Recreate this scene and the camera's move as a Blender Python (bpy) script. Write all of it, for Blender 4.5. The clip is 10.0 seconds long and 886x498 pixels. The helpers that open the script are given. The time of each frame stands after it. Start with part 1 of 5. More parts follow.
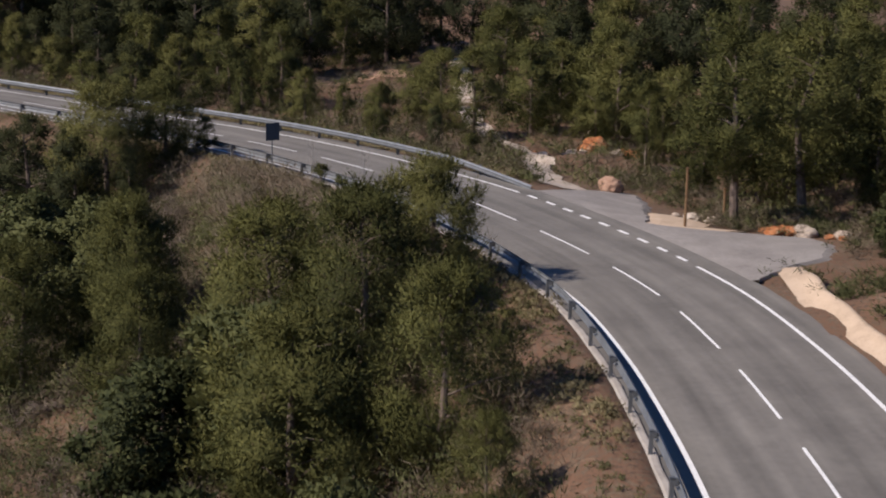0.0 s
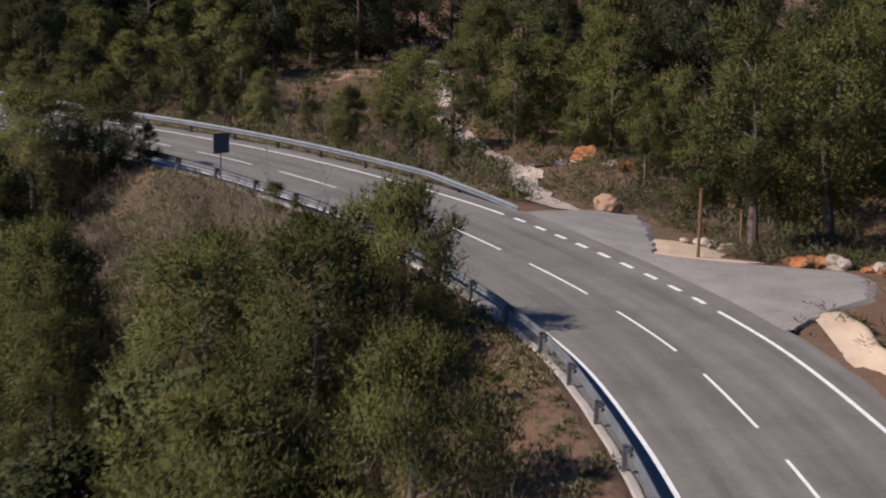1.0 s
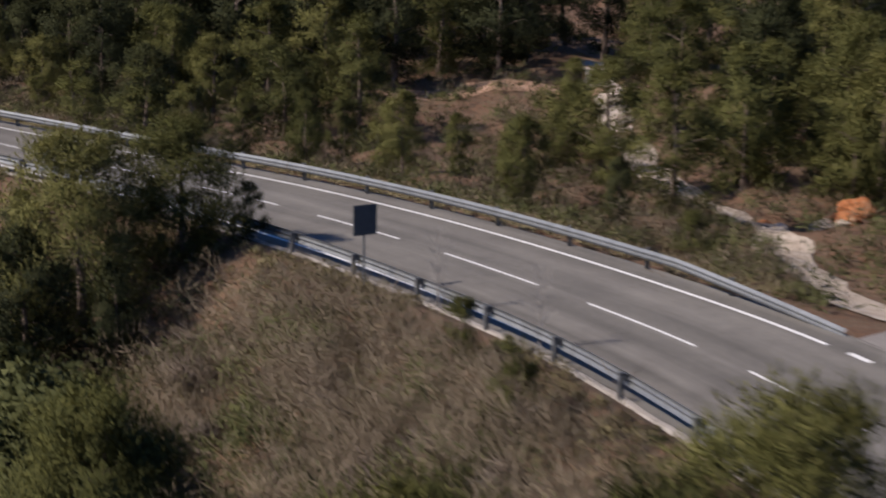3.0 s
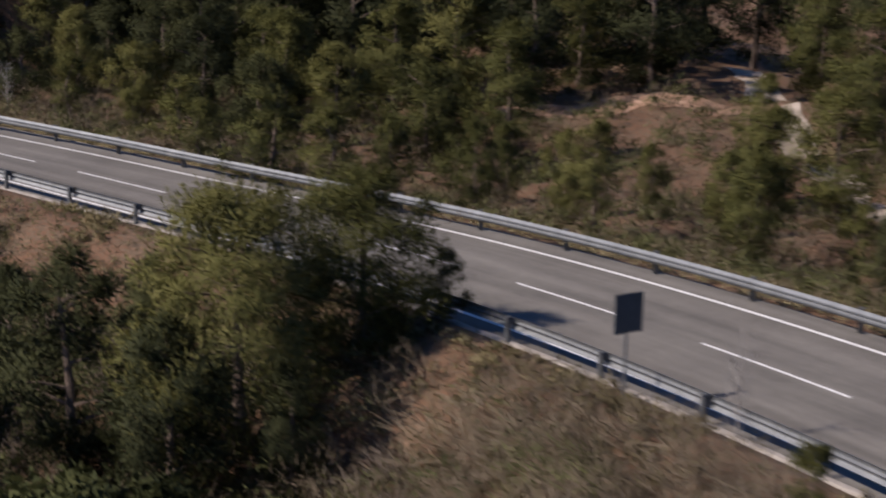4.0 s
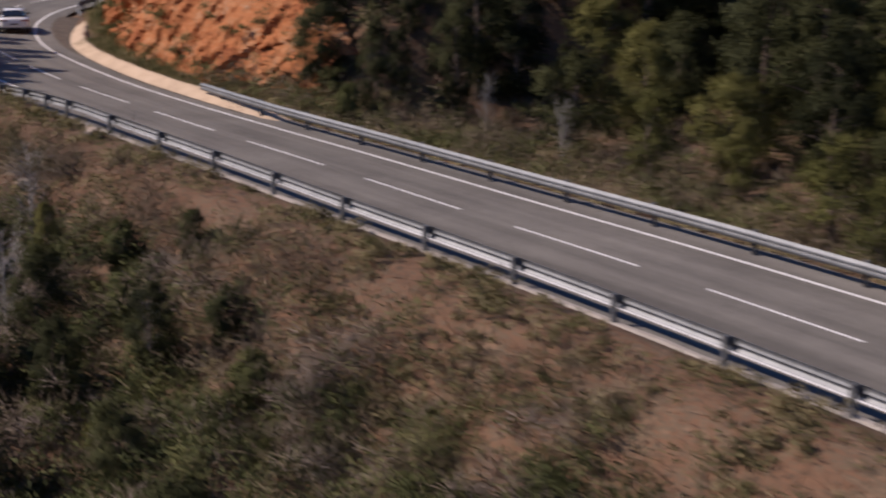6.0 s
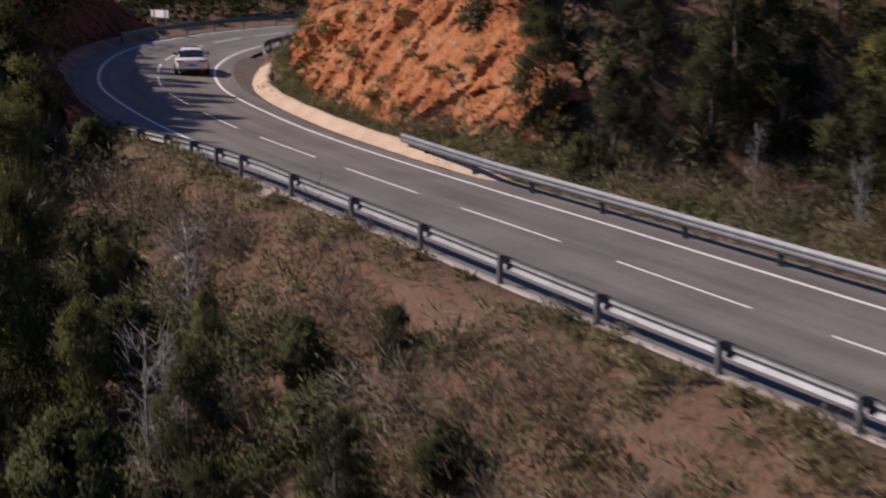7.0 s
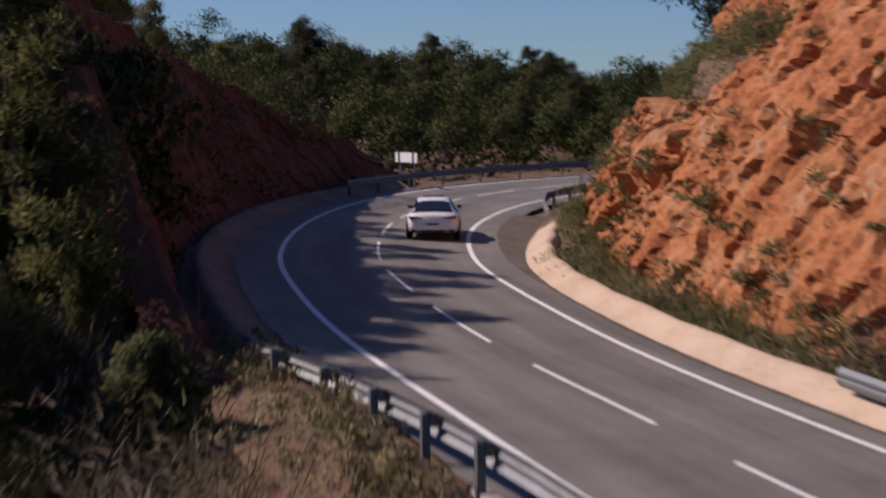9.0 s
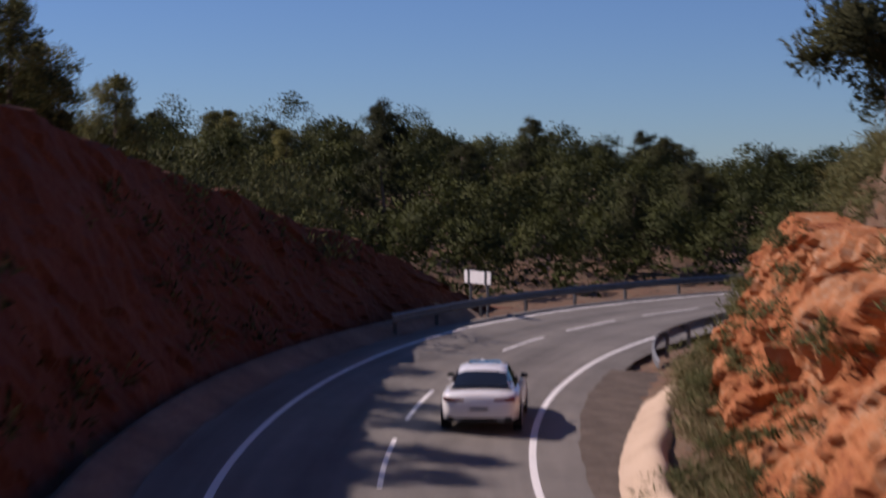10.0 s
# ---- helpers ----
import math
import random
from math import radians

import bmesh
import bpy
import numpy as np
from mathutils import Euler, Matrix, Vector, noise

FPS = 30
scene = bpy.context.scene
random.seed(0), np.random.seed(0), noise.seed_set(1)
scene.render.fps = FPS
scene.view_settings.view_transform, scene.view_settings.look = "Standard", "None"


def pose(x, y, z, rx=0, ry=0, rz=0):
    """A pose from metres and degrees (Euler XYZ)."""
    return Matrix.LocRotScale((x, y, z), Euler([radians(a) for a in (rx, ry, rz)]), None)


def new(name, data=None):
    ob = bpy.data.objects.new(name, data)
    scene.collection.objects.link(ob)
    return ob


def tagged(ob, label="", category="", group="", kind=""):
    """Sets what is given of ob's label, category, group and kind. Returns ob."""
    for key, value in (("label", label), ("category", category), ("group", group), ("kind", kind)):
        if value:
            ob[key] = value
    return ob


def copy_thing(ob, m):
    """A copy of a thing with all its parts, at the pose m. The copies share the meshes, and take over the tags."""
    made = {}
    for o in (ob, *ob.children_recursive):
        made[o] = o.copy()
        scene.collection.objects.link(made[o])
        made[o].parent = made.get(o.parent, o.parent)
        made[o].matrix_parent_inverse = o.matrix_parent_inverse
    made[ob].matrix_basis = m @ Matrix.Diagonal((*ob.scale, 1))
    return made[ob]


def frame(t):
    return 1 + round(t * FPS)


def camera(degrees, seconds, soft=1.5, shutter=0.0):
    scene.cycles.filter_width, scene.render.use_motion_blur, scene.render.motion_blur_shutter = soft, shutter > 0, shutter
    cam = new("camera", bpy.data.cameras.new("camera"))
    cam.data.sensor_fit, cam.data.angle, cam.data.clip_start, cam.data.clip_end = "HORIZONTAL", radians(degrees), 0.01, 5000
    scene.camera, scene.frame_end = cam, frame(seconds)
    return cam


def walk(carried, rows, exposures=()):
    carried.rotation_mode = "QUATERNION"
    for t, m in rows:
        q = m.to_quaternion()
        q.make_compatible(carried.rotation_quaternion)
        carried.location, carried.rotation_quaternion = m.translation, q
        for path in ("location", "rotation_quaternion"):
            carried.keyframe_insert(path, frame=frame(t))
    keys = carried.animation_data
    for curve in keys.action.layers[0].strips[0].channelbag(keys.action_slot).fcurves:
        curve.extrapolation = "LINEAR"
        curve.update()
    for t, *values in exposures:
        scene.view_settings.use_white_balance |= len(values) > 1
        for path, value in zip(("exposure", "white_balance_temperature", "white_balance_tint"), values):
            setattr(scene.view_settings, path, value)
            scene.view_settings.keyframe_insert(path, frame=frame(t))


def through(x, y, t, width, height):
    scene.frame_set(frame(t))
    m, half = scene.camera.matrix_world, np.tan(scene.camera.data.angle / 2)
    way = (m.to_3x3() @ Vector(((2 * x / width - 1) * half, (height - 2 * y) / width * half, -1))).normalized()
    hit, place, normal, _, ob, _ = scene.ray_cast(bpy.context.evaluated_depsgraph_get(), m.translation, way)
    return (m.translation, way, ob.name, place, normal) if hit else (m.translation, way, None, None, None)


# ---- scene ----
# Camera: a drone that follows a mountain road and swings round to look along it.
PATH = [
    (0.0, -8.003, -55.151, 13.906, 1.834, -10.897, 1.220),
    (0.5, -7.959, -49.898, 13.711, 2.223, -10.995, 1.168),
    (1.0, -8.084, -43.558, 13.379, 1.109, -11.063, 1.334),
    (1.5, -8.760, -36.948, 12.900, 0.917, -11.279, 1.219),
    (2.0, -9.989, -29.443, 12.408, 1.055, -11.402, 1.158),
    (2.5, -12.078, -22.356, 12.358, 1.812, -11.400, 1.170),
    (2.7, -13.122, -19.527, 12.419, 2.742, -11.441, 1.083),
    (3.8, -20.747, -4.800, 12.753, 4.341, -12.194, 0.798),
    (4.0, -22.028, -2.548, 12.558, 4.889, -12.056, 0.935),
    (4.5, -24.685, 3.240, 12.657, 7.601, -12.476, 0.586),
    (5.0, -28.352, 8.601, 12.263, 11.044, -12.174, 1.161),
    (5.5, -31.309, 14.063, 12.307, 15.680, -12.510, 0.848),
    (6.0, -34.573, 19.822, 11.818, 20.668, -12.401, 0.641),
    (6.2, -35.936, 22.020, 11.669, 22.447, -12.366, 0.434),
    (7.3, -43.479, 34.383, 10.111, 28.881, -10.054, 0.024),
    (7.5, -45.043, 36.814, 9.807, 29.993, -9.442, 0.011),
    (8.0, -49.415, 43.515, 8.970, 32.928, -7.925, -0.128),
    (8.2, -50.997, 45.544, 8.874, 33.690, -7.564, -0.361),
    (8.5, -53.951, 50.068, 8.242, 35.087, -6.528, -0.354),
    (9.0, -59.433, 58.142, 7.858, 37.318, -4.954, -0.378),
    (9.5, -64.552, 66.053, 8.062, 39.370, -3.544, -0.376),
    (10.0, -69.825, 74.247, 8.837, 41.463, -1.993, -0.429),
]
cam = camera(30.74, 10.0, soft=2.0, shutter=0.5)
walk(cam, [(t, pose(x, y, z, 90 + pitch, 0, yaw) @ pose(0, 0, 0, 0, 0, roll)) for t, x, y, z, yaw, pitch, roll in PATH],
     exposures=[(0.0, 0.26, 6500, 17.0), (2.5, 0.26, 6500, 17.0), (4.0, 0.2, 6550, 19.0), (5.0, 0.22, 6600, 21.0), (6.0, 0.08, 6750, 24.0), (8.5, 0.04, 6750, 27.0), (10.0, 0.04, 6650, 31.0)])

# ---- world, sun ----
SUN_WAY = Vector((0.68, 0.31, -0.665)).normalized()
world = bpy.data.worlds.new("sky")
scene.world = world
world.use_nodes = True
wn = world.node_tree
sky = wn.nodes.new("ShaderNodeTexSky")
sky.sky_type = "NISHITA"
sky.sun_disc = False
sky.sun_elevation = math.asin(-SUN_WAY.z)
sky.sun_rotation = math.atan2(-SUN_WAY.x, -SUN_WAY.y)
sky.air_density, sky.dust_density, sky.ozone_density = 1.0, 0.0, 2.0
wn.nodes["Background"].inputs["Strength"].default_value = 0.044
tint = wn.nodes.new("ShaderNodeMix")
tint.data_type, tint.blend_type = "RGBA", "MULTIPLY"
tint.inputs[0].default_value = 1.0
tint.inputs[7].default_value = (0.72, 1.13, 1.66, 1)
wn.links.new(sky.outputs[0], tint.inputs[6])
wn.links.new(tint.outputs[2], wn.nodes["Background"].inputs["Color"])
sun_data = bpy.data.lights.new("sun", "SUN")
sun_data.energy, sun_data.angle, sun_data.color = 4.6, radians(0.53), (1.0, 0.93, 0.82)
sun = new("sun", sun_data)
sun.rotation_euler = SUN_WAY.to_track_quat("-Z", "Y").to_euler()
sun.location = (-80, -20, 80)

# ---- materials ----
def material(name, stops, scale=1.0, rough=0.85, bump=0.3, bump_scale=8.0, metal=0.0, spread=0.0, coat=0.0, grain=0.35, sheen=0.0, spec=0.3):
    """Colour from two scales of noise through a ramp of (position, colour) stops; bump from finer noise."""
    m = bpy.data.materials.new(name)
    m.use_nodes = True
    nt = m.node_tree
    b = nt.nodes["Principled BSDF"]
    co = nt.nodes.new("ShaderNodeTexCoord")
    n1 = nt.nodes.new("ShaderNodeTexNoise")
    n1.inputs["Scale"].default_value, n1.inputs["Detail"].default_value, n1.inputs["Roughness"].default_value = scale, 6.0, 0.62
    n2 = nt.nodes.new("ShaderNodeTexNoise")
    n2.inputs["Scale"].default_value, n2.inputs["Detail"].default_value = scale * 11.0, 4.0
    nt.links.new(co.outputs["Object"], n1.inputs["Vector"])
    nt.links.new(co.outputs["Object"], n2.inputs["Vector"])
    mix = nt.nodes.new("ShaderNodeMix")
    mix.data_type = "FLOAT"
    mix.inputs[0].default_value = grain
    nt.links.new(n1.outputs["Fac"], mix.inputs[2])
    nt.links.new(n2.outputs["Fac"], mix.inputs[3])
    fac = mix.outputs[0]
    if spread:
        info = nt.nodes.new("ShaderNodeObjectInfo")
        geo = nt.nodes.new("ShaderNodeNewGeometry")
        add = nt.nodes.new("ShaderNodeMath")
        add.operation = "ADD"
        nt.links.new(info.outputs["Random"], add.inputs[0])
        nt.links.new(geo.outputs["Random Per Island"], add.inputs[1])
        mul = nt.nodes.new("ShaderNodeMath")
        mul.operation = "MULTIPLY_ADD"
        mul.inputs[1].default_value, mul.inputs[2].default_value = spread, -spread
        nt.links.new(add.outputs[0], mul.inputs[0])
        tot = nt.nodes.new("ShaderNodeMath")
        tot.operation = "ADD"
        nt.links.new(fac, tot.inputs[0])
        nt.links.new(mul.outputs[0], tot.inputs[1])
        fac = tot.outputs[0]
    ramp = nt.nodes.new("ShaderNodeValToRGB")
    els = ramp.color_ramp.elements
    while len(els) < len(stops):
        els.new(0.5)
    for e, (p, c) in zip(els, stops):
        e.position, e.color = p, (*c, 1)
    nt.links.new(fac, ramp.inputs[0])
    nt.links.new(ramp.outputs[0], b.inputs["Base Color"])
    b.inputs["Roughness"].default_value, b.inputs["Metallic"].default_value = rough, metal
    b.inputs["Coat Weight"].default_value, b.inputs["Specular IOR Level"].default_value = coat, spec
    if bump:
        n3 = nt.nodes.new("ShaderNodeTexNoise")
        n3.inputs["Scale"].default_value, n3.inputs["Detail"].default_value = bump_scale, 5.0
        nt.links.new(co.outputs["Object"], n3.inputs["Vector"])
        bp = nt.nodes.new("ShaderNodeBump")
        bp.inputs["Strength"].default_value, bp.inputs["Distance"].default_value = bump, 0.05
        nt.links.new(n3.outputs["Fac"], bp.inputs["Height"])
        nt.links.new(bp.outputs[0], b.inputs["Normal"])
    return m


def foliage(name, stops, scale=0.5, spread=0.35, through=0.25):
    """Needles and leaves: uneven greens, some light passing through."""
    m = material(name, stops, scale=scale, rough=0.7, bump=0, spread=spread, spec=0.08)
    nt = m.node_tree
    b, out = nt.nodes["Principled BSDF"], nt.nodes["Material Output"]
    tr = nt.nodes.new("ShaderNodeBsdfTranslucent")
    nt.links.new(nt.nodes["Color Ramp"].outputs[0], tr.inputs[0])
    mx = nt.nodes.new("ShaderNodeMixShader")
    mx.inputs[0].default_value = through
    nt.links.new(b.outputs[0], mx.inputs[1])
    nt.links.new(tr.outputs[0], mx.inputs[2])
    nt.links.new(mx.outputs[0], out.inputs[0])
    return m


M_ASPHALT = material("asphalt", [(0.3, (0.126, 0.115, 0.102)), (0.5, (0.163, 0.15, 0.132)), (0.7, (0.198, 0.183, 0.16))], scale=0.35, rough=0.8, bump=0.25, bump_scale=60, grain=0.3)
M_OLDASPHALT = material("worn_asphalt", [(0.3, (0.196, 0.175, 0.159)), (0.5, (0.27, 0.244, 0.221)), (0.7, (0.345, 0.313, 0.282))], scale=0.5, rough=0.9, bump=0.5, bump_scale=25)
M_DIRT = material("gutter_dirt", [(0.3, (0.05, 0.04, 0.033)), (0.5, (0.1, 0.078, 0.06)), (0.7, (0.16, 0.125, 0.1))], scale=1.2, rough=0.95, bump=0.5)
# Ditch concrete under the left bank, toned dark to stand for its shade.
M_SHADEDCONCRETE = material("shaded_concrete", [(0.3, (0.09, 0.065, 0.05)), (0.5, (0.17, 0.12, 0.09)), (0.7, (0.26, 0.19, 0.14))], scale=0.7, rough=0.92, bump=0.4, bump_scale=12)
M_TAR = material("tar", [(0.3, (0.03, 0.03, 0.03)), (0.7, (0.07, 0.065, 0.06))], scale=2, rough=0.6)
M_PAINT = material("road_paint", [(0.25, (0.42, 0.41, 0.39)), (0.45, (0.7, 0.69, 0.67)), (0.7, (0.8, 0.79, 0.77))], scale=3.0, rough=0.7, bump=0.15, bump_scale=40, grain=0.5)
M_EARTH = material("earth", [(0.25, (0.04, 0.03, 0.022)), (0.38, (0.085, 0.058, 0.038)), (0.47, (0.16, 0.085, 0.05)), (0.55, (0.11, 0.082, 0.054)), (0.63, (0.21, 0.125, 0.078)), (0.76, (0.27, 0.2, 0.145))], scale=0.45, rough=0.95, bump=0.9, bump_scale=5, grain=0.55)
M_ROCK = material("red_rock", [(0.25, (0.1, 0.032, 0.015)), (0.4, (0.25, 0.08, 0.03)), (0.48, (0.37, 0.135, 0.05)), (0.57, (0.38, 0.175, 0.08)), (0.64, (0.39, 0.245, 0.155)), (0.76, (0.47, 0.36, 0.265))], scale=0.6, rough=0.95, bump=0.5, bump_scale=8, grain=0.4)
# Red earth of the left bank; its shade is darkened into the colour.
M_SHADEDEARTH = material("shaded_red_earth", [(0.25, (0.06, 0.0192, 0.0104)), (0.5, (0.104, 0.0336, 0.0176)), (0.75, (0.152, 0.06, 0.0336))], scale=0.5, rough=0.95, bump=0.8, bump_scale=4, grain=0.5)
M_STONE = material("pale_stone", [(0.25, (0.25, 0.19, 0.14)), (0.5, (0.42, 0.34, 0.27)), (0.75, (0.55, 0.48, 0.4))], scale=1.3, rough=0.9, bump=0.7, bump_scale=9, spread=0.2)
M_CONCRETE = material("sandy_concrete", [(0.25, (0.34, 0.25, 0.175)), (0.5, (0.5, 0.375, 0.265)), (0.75, (0.58, 0.45, 0.335))], scale=0.8, rough=0.9, bump=0.3, bump_scale=14)
M_KERB = material("pale_kerb", [(0.25, (0.229, 0.198, 0.168)), (0.5, (0.351, 0.313, 0.275)), (0.75, (0.419, 0.381, 0.343))], scale=1.2, rough=0.9, bump=0.4, bump_scale=18)
M_GALV = material("galvanised_steel", [(0.3, (0.156, 0.165, 0.173)), (0.5, (0.211, 0.222, 0.232)), (0.7, (0.273, 0.285, 0.295))], scale=1.5, rough=0.52, metal=0.6, bump=0.08, bump_scale=20, spec=0.5)
M_POST = material("weathered_steel", [(0.3, (0.09, 0.095, 0.1)), (0.6, (0.16, 0.165, 0.17))], scale=4, rough=0.6, metal=0.4, bump=0.1)
M_BARK = material("bark", [(0.3, (0.07, 0.05, 0.04)), (0.55, (0.16, 0.12, 0.095)), (0.75, (0.25, 0.2, 0.17))], scale=3, rough=0.95, bump=0.8, bump_scale=14)
M_GREYWOOD = material("dead_wood", [(0.3, (0.2, 0.18, 0.165)), (0.7, (0.42, 0.39, 0.36))], scale=3, rough=0.9)
M_PINE = foliage("pine_needles", [(0.1, (0.0269, 0.0306, 0.0138)), (0.35, (0.067, 0.0708, 0.0247)), (0.55, (0.112, 0.112, 0.0365)), (0.8, (0.171, 0.16, 0.0593))])
M_DARKPINE = foliage("dark_needles", [(0.1, (0.0142, 0.0185, 0.0112)), (0.4, (0.0353, 0.0405, 0.0192)), (0.7, (0.0661, 0.0705, 0.0305))])
M_OAK = foliage("holm_oak_leaves", [(0.1, (0.0224, 0.0286, 0.0132)), (0.4, (0.056, 0.0643, 0.0265)), (0.7, (0.112, 0.117, 0.0469))])
M_SHRUB = foliage("shrub_leaves", [(0.1, (0.035, 0.04, 0.018)), (0.4, (0.08, 0.085, 0.035)), (0.7, (0.14, 0.14, 0.06))])
M_DRY = foliage("dry_scrub", [(0.1, (0.0574, 0.041, 0.0287)), (0.4, (0.123, 0.0943, 0.0656)), (0.7, (0.213, 0.172, 0.123))], through=0.1)
M_TWIGS = foliage("grey_twigs", [(0.1, (0.05, 0.038, 0.032)), (0.4, (0.11, 0.085, 0.07)), (0.7, (0.19, 0.155, 0.13))], through=0.05)
M_STRAW = foliage("straw_grass", [(0.1, (0.0968, 0.0792, 0.0396)), (0.4, (0.185, 0.154, 0.0792)), (0.7, (0.299, 0.255, 0.15))], through=0.15)


# ---- mesh helpers ----
def mesh_object(name, verts, faces, mat, parent=None, label="", smooth=False):
    me = bpy.data.meshes.new(name)
    me.from_pydata([tuple(v) for v in verts], [], faces)
    if mat:
        me.materials.append(mat)
    if smooth:
        me.shade_smooth()
    me.update()
    ob = new(name, me)
    if parent:
        ob.parent = parent
    if label:
        ob["label"] = label
    return ob


def part(name, bm, mat, parent, label="", smooth=False):
    """Links a bmesh as one mesh object under a thing or a part."""
    me = bpy.data.meshes.new(name)
    bm.normal_update()
    bm.to_mesh(me)
    bm.free()
    me.materials.append(mat)
    if smooth:
        me.shade_smooth()
    ob = new(name, me)
    ob.parent = parent
    if label:
        ob["label"] = label
    return ob


def thing(name, m, label, category, group="", kind=""):
    ob = new(name)
    ob.empty_display_size = 0.2
    ob.matrix_basis = m
    return tagged(ob, label, category, group, kind)


def box(bm, sx, sy, sz, x=0, y=0, z=0, bevel=0.0, m=None):
    """A box of that size, its centre at x, y, z."""
    mat = (m or Matrix()) @ Matrix.Translation((x, y, z)) @ Matrix.Diagonal((sx, sy, sz, 1))
    made = bmesh.ops.create_cube(bm, size=1, matrix=mat)["verts"]
    if bevel:
        edges = list({e for v in made for e in v.link_edges})
        bmesh.ops.bevel(bm, geom=edges, offset=bevel, segments=2, affect="EDGES")
    return bm


def tube(verts, faces, pts, radii, sides=6):
    """Adds a tapered tube along pts to lists of vertices and faces."""
    pts = [Vector(p) for p in pts]
    base = len(verts)
    for i, p in enumerate(pts):
        d = (pts[min(i + 1, len(pts) - 1)] - pts[max(i - 1, 0)]).normalized()
        a = d.cross(Vector((0.31, 0.95, 0.1))).normalized()
        b = d.cross(a)
        for k in range(sides):
            an = 2 * math.pi * k / sides
            verts.append(p + radii[i] * (math.cos(an) * a + math.sin(an) * b))
    for i in range(len(pts) - 1):
        for k in range(sides):
            k2 = (k + 1) % sides
            faces.append((base + i * sides + k, base + i * sides + k2, base + (i + 1) * sides + k2, base + (i + 1) * sides + k))
    faces.append(tuple(base + (len(pts) - 1) * sides + k for k in range(sides)))


# ---- the road's line: points of the centre line, 8 m apart where known ----
LINE = np.array([
    (-2, -80, -0.6), (0, -55, -0.5), (1.0, -38, -0.4), (1.3, -25, -0.3), (1.2, -15.5, -0.2), (0.75, -7.5, -0.1), (0, 0, 0), (-1.34, 7.94, 0.1), (-3.78, 15.67, 0.23), (-6.99, 23.18, 0.38),
    (-10.56, 30.36, 0.5), (-15.15, 36.9, 0.67), (-20.36, 43.15, 0.85), (-26.0, 49.1, 0.95), (-32.04, 54.36, 1.06), (-38.57, 59.18, 1.26),
    (-45.24, 63.51, 1.6), (-52.07, 67.6, 1.96), (-58.84, 71.88, 2.27), (-65.64, 76.17, 2.54), (-72.26, 80.64, 2.76), (-78.9, 85.3, 3.0),
    (-85.09, 90.53, 3.17), (-90.86, 96.19, 3.27), (-95.94, 102.45, 3.42), (-100.45, 109.14, 3.47), (-104.6, 117.0, 3.5), (-107.6, 125.0, 3.5),
    (-109.4, 134.0, 3.5), (-109.3, 144.0, 3.5), (-106.5, 156.0, 3.5), (-99.0, 172.0, 3.5), (-84.0, 190.0, 3.5)])


def spline(points, step=0.1):
    out = []
    for i in range(1, len(points) - 2):
        p0, p1, p2, p3 = points[i - 1:i + 3]
        for t in np.arange(0, 1, step):
            out.append(0.5 * (2 * p1 + (p2 - p0) * t + (2 * p0 - 5 * p1 + 4 * p2 - p3) * t * t + (3 * p1 - p0 - 3 * p2 + p3) * t ** 3))
    return np.array(out)


CURVE = spline(LINE)
_step = np.r_[0, np.cumsum(np.linalg.norm(np.diff(CURVE[:, :2], axis=0), axis=1))]
S_AXIS = _step - _step[np.argmin(np.abs(CURVE[:, :2]).sum(1))]
_tan = np.gradient(CURVE[:, :2], axis=0)
_tan /= np.linalg.norm(_tan, axis=1)[:, None]


def bank(s):
    """Cross slope, up towards the right-hand verge."""
    return np.interp(s, [-30, 30, 60, 85, 112, 130, 170], [0.045, 0.045, 0.03, 0.0, -0.045, -0.05, -0.05])


def centre(s):
    p = np.array([np.interp(s, S_AXIS, CURVE[:, k]) for k in range(3)])
    t = np.array([np.interp(s, S_AXIS, _tan[:, k]) for k in range(2)])
    return p, t / np.linalg.norm(t)


def rp(s, d, dz=0.0):
    """A point by the road: s metres along it, d metres to the left of its centre line, dz above the surface."""
    p, t = centre(s)
    return Vector((p[0] - t[1] * d, p[1] + t[0] * d, p[2] - bank(s) * max(-6.0, min(6.0, d)) + dz))


def heading(s):
    t = centre(s)[1]
    return math.atan2(t[1], t[0])


def road_pose(s, d, dz=0.0, turn=0.0):
    """x ahead along the road, y to its left, z up."""
    return Matrix.Translation(rp(s, d, dz)) @ Matrix.Rotation(heading(s) + radians(turn), 4, "Z")


def road_coords(x, y):
    """s and d of plan points, and the road's height there."""
    x, y = np.asarray(x, float).ravel(), np.asarray(y, float).ravel()
    s, d, z = np.empty_like(x), np.empty_like(x), np.empty_like(x)
    for a in range(0, len(x), 4000):
        dx, dy = x[a:a + 4000, None] - CURVE[None, :, 0], y[a:a + 4000, None] - CURVE[None, :, 1]
        j = (dx * dx + dy * dy).argmin(1)
        n = np.arange(len(j))
        ddx, ddy = dx[n, j], dy[n, j]
        along = _tan[j, 0] * ddx + _tan[j, 1] * ddy
        s[a:a + 4000] = S_AXIS[j] + np.clip(along, -0.7, 0.7)
        across = _tan[j, 0] * ddy - _tan[j, 1] * ddx
        d[a:a + 4000] = np.where(np.abs(along) < 1.5, across, np.sign(across) * np.hypot(ddx, ddy))
        z[a:a + 4000] = CURVE[j, 2]
    return s, d, z


def waves(x, y, size, seed):
    """Smooth noise of about -1 to 1 for arrays, from sums of turned sines."""
    rng = np.random.RandomState(seed)
    out = np.zeros_like(x)
    for k in range(7):
        a, f = rng.uniform(0, 6.28), rng.uniform(0.6, 1.7) * 2 * math.pi / size
        out += np.sin(f * (x * math.cos(a) + y * math.sin(a)) + rng.uniform(0, 6.28))
    return out / 3.2


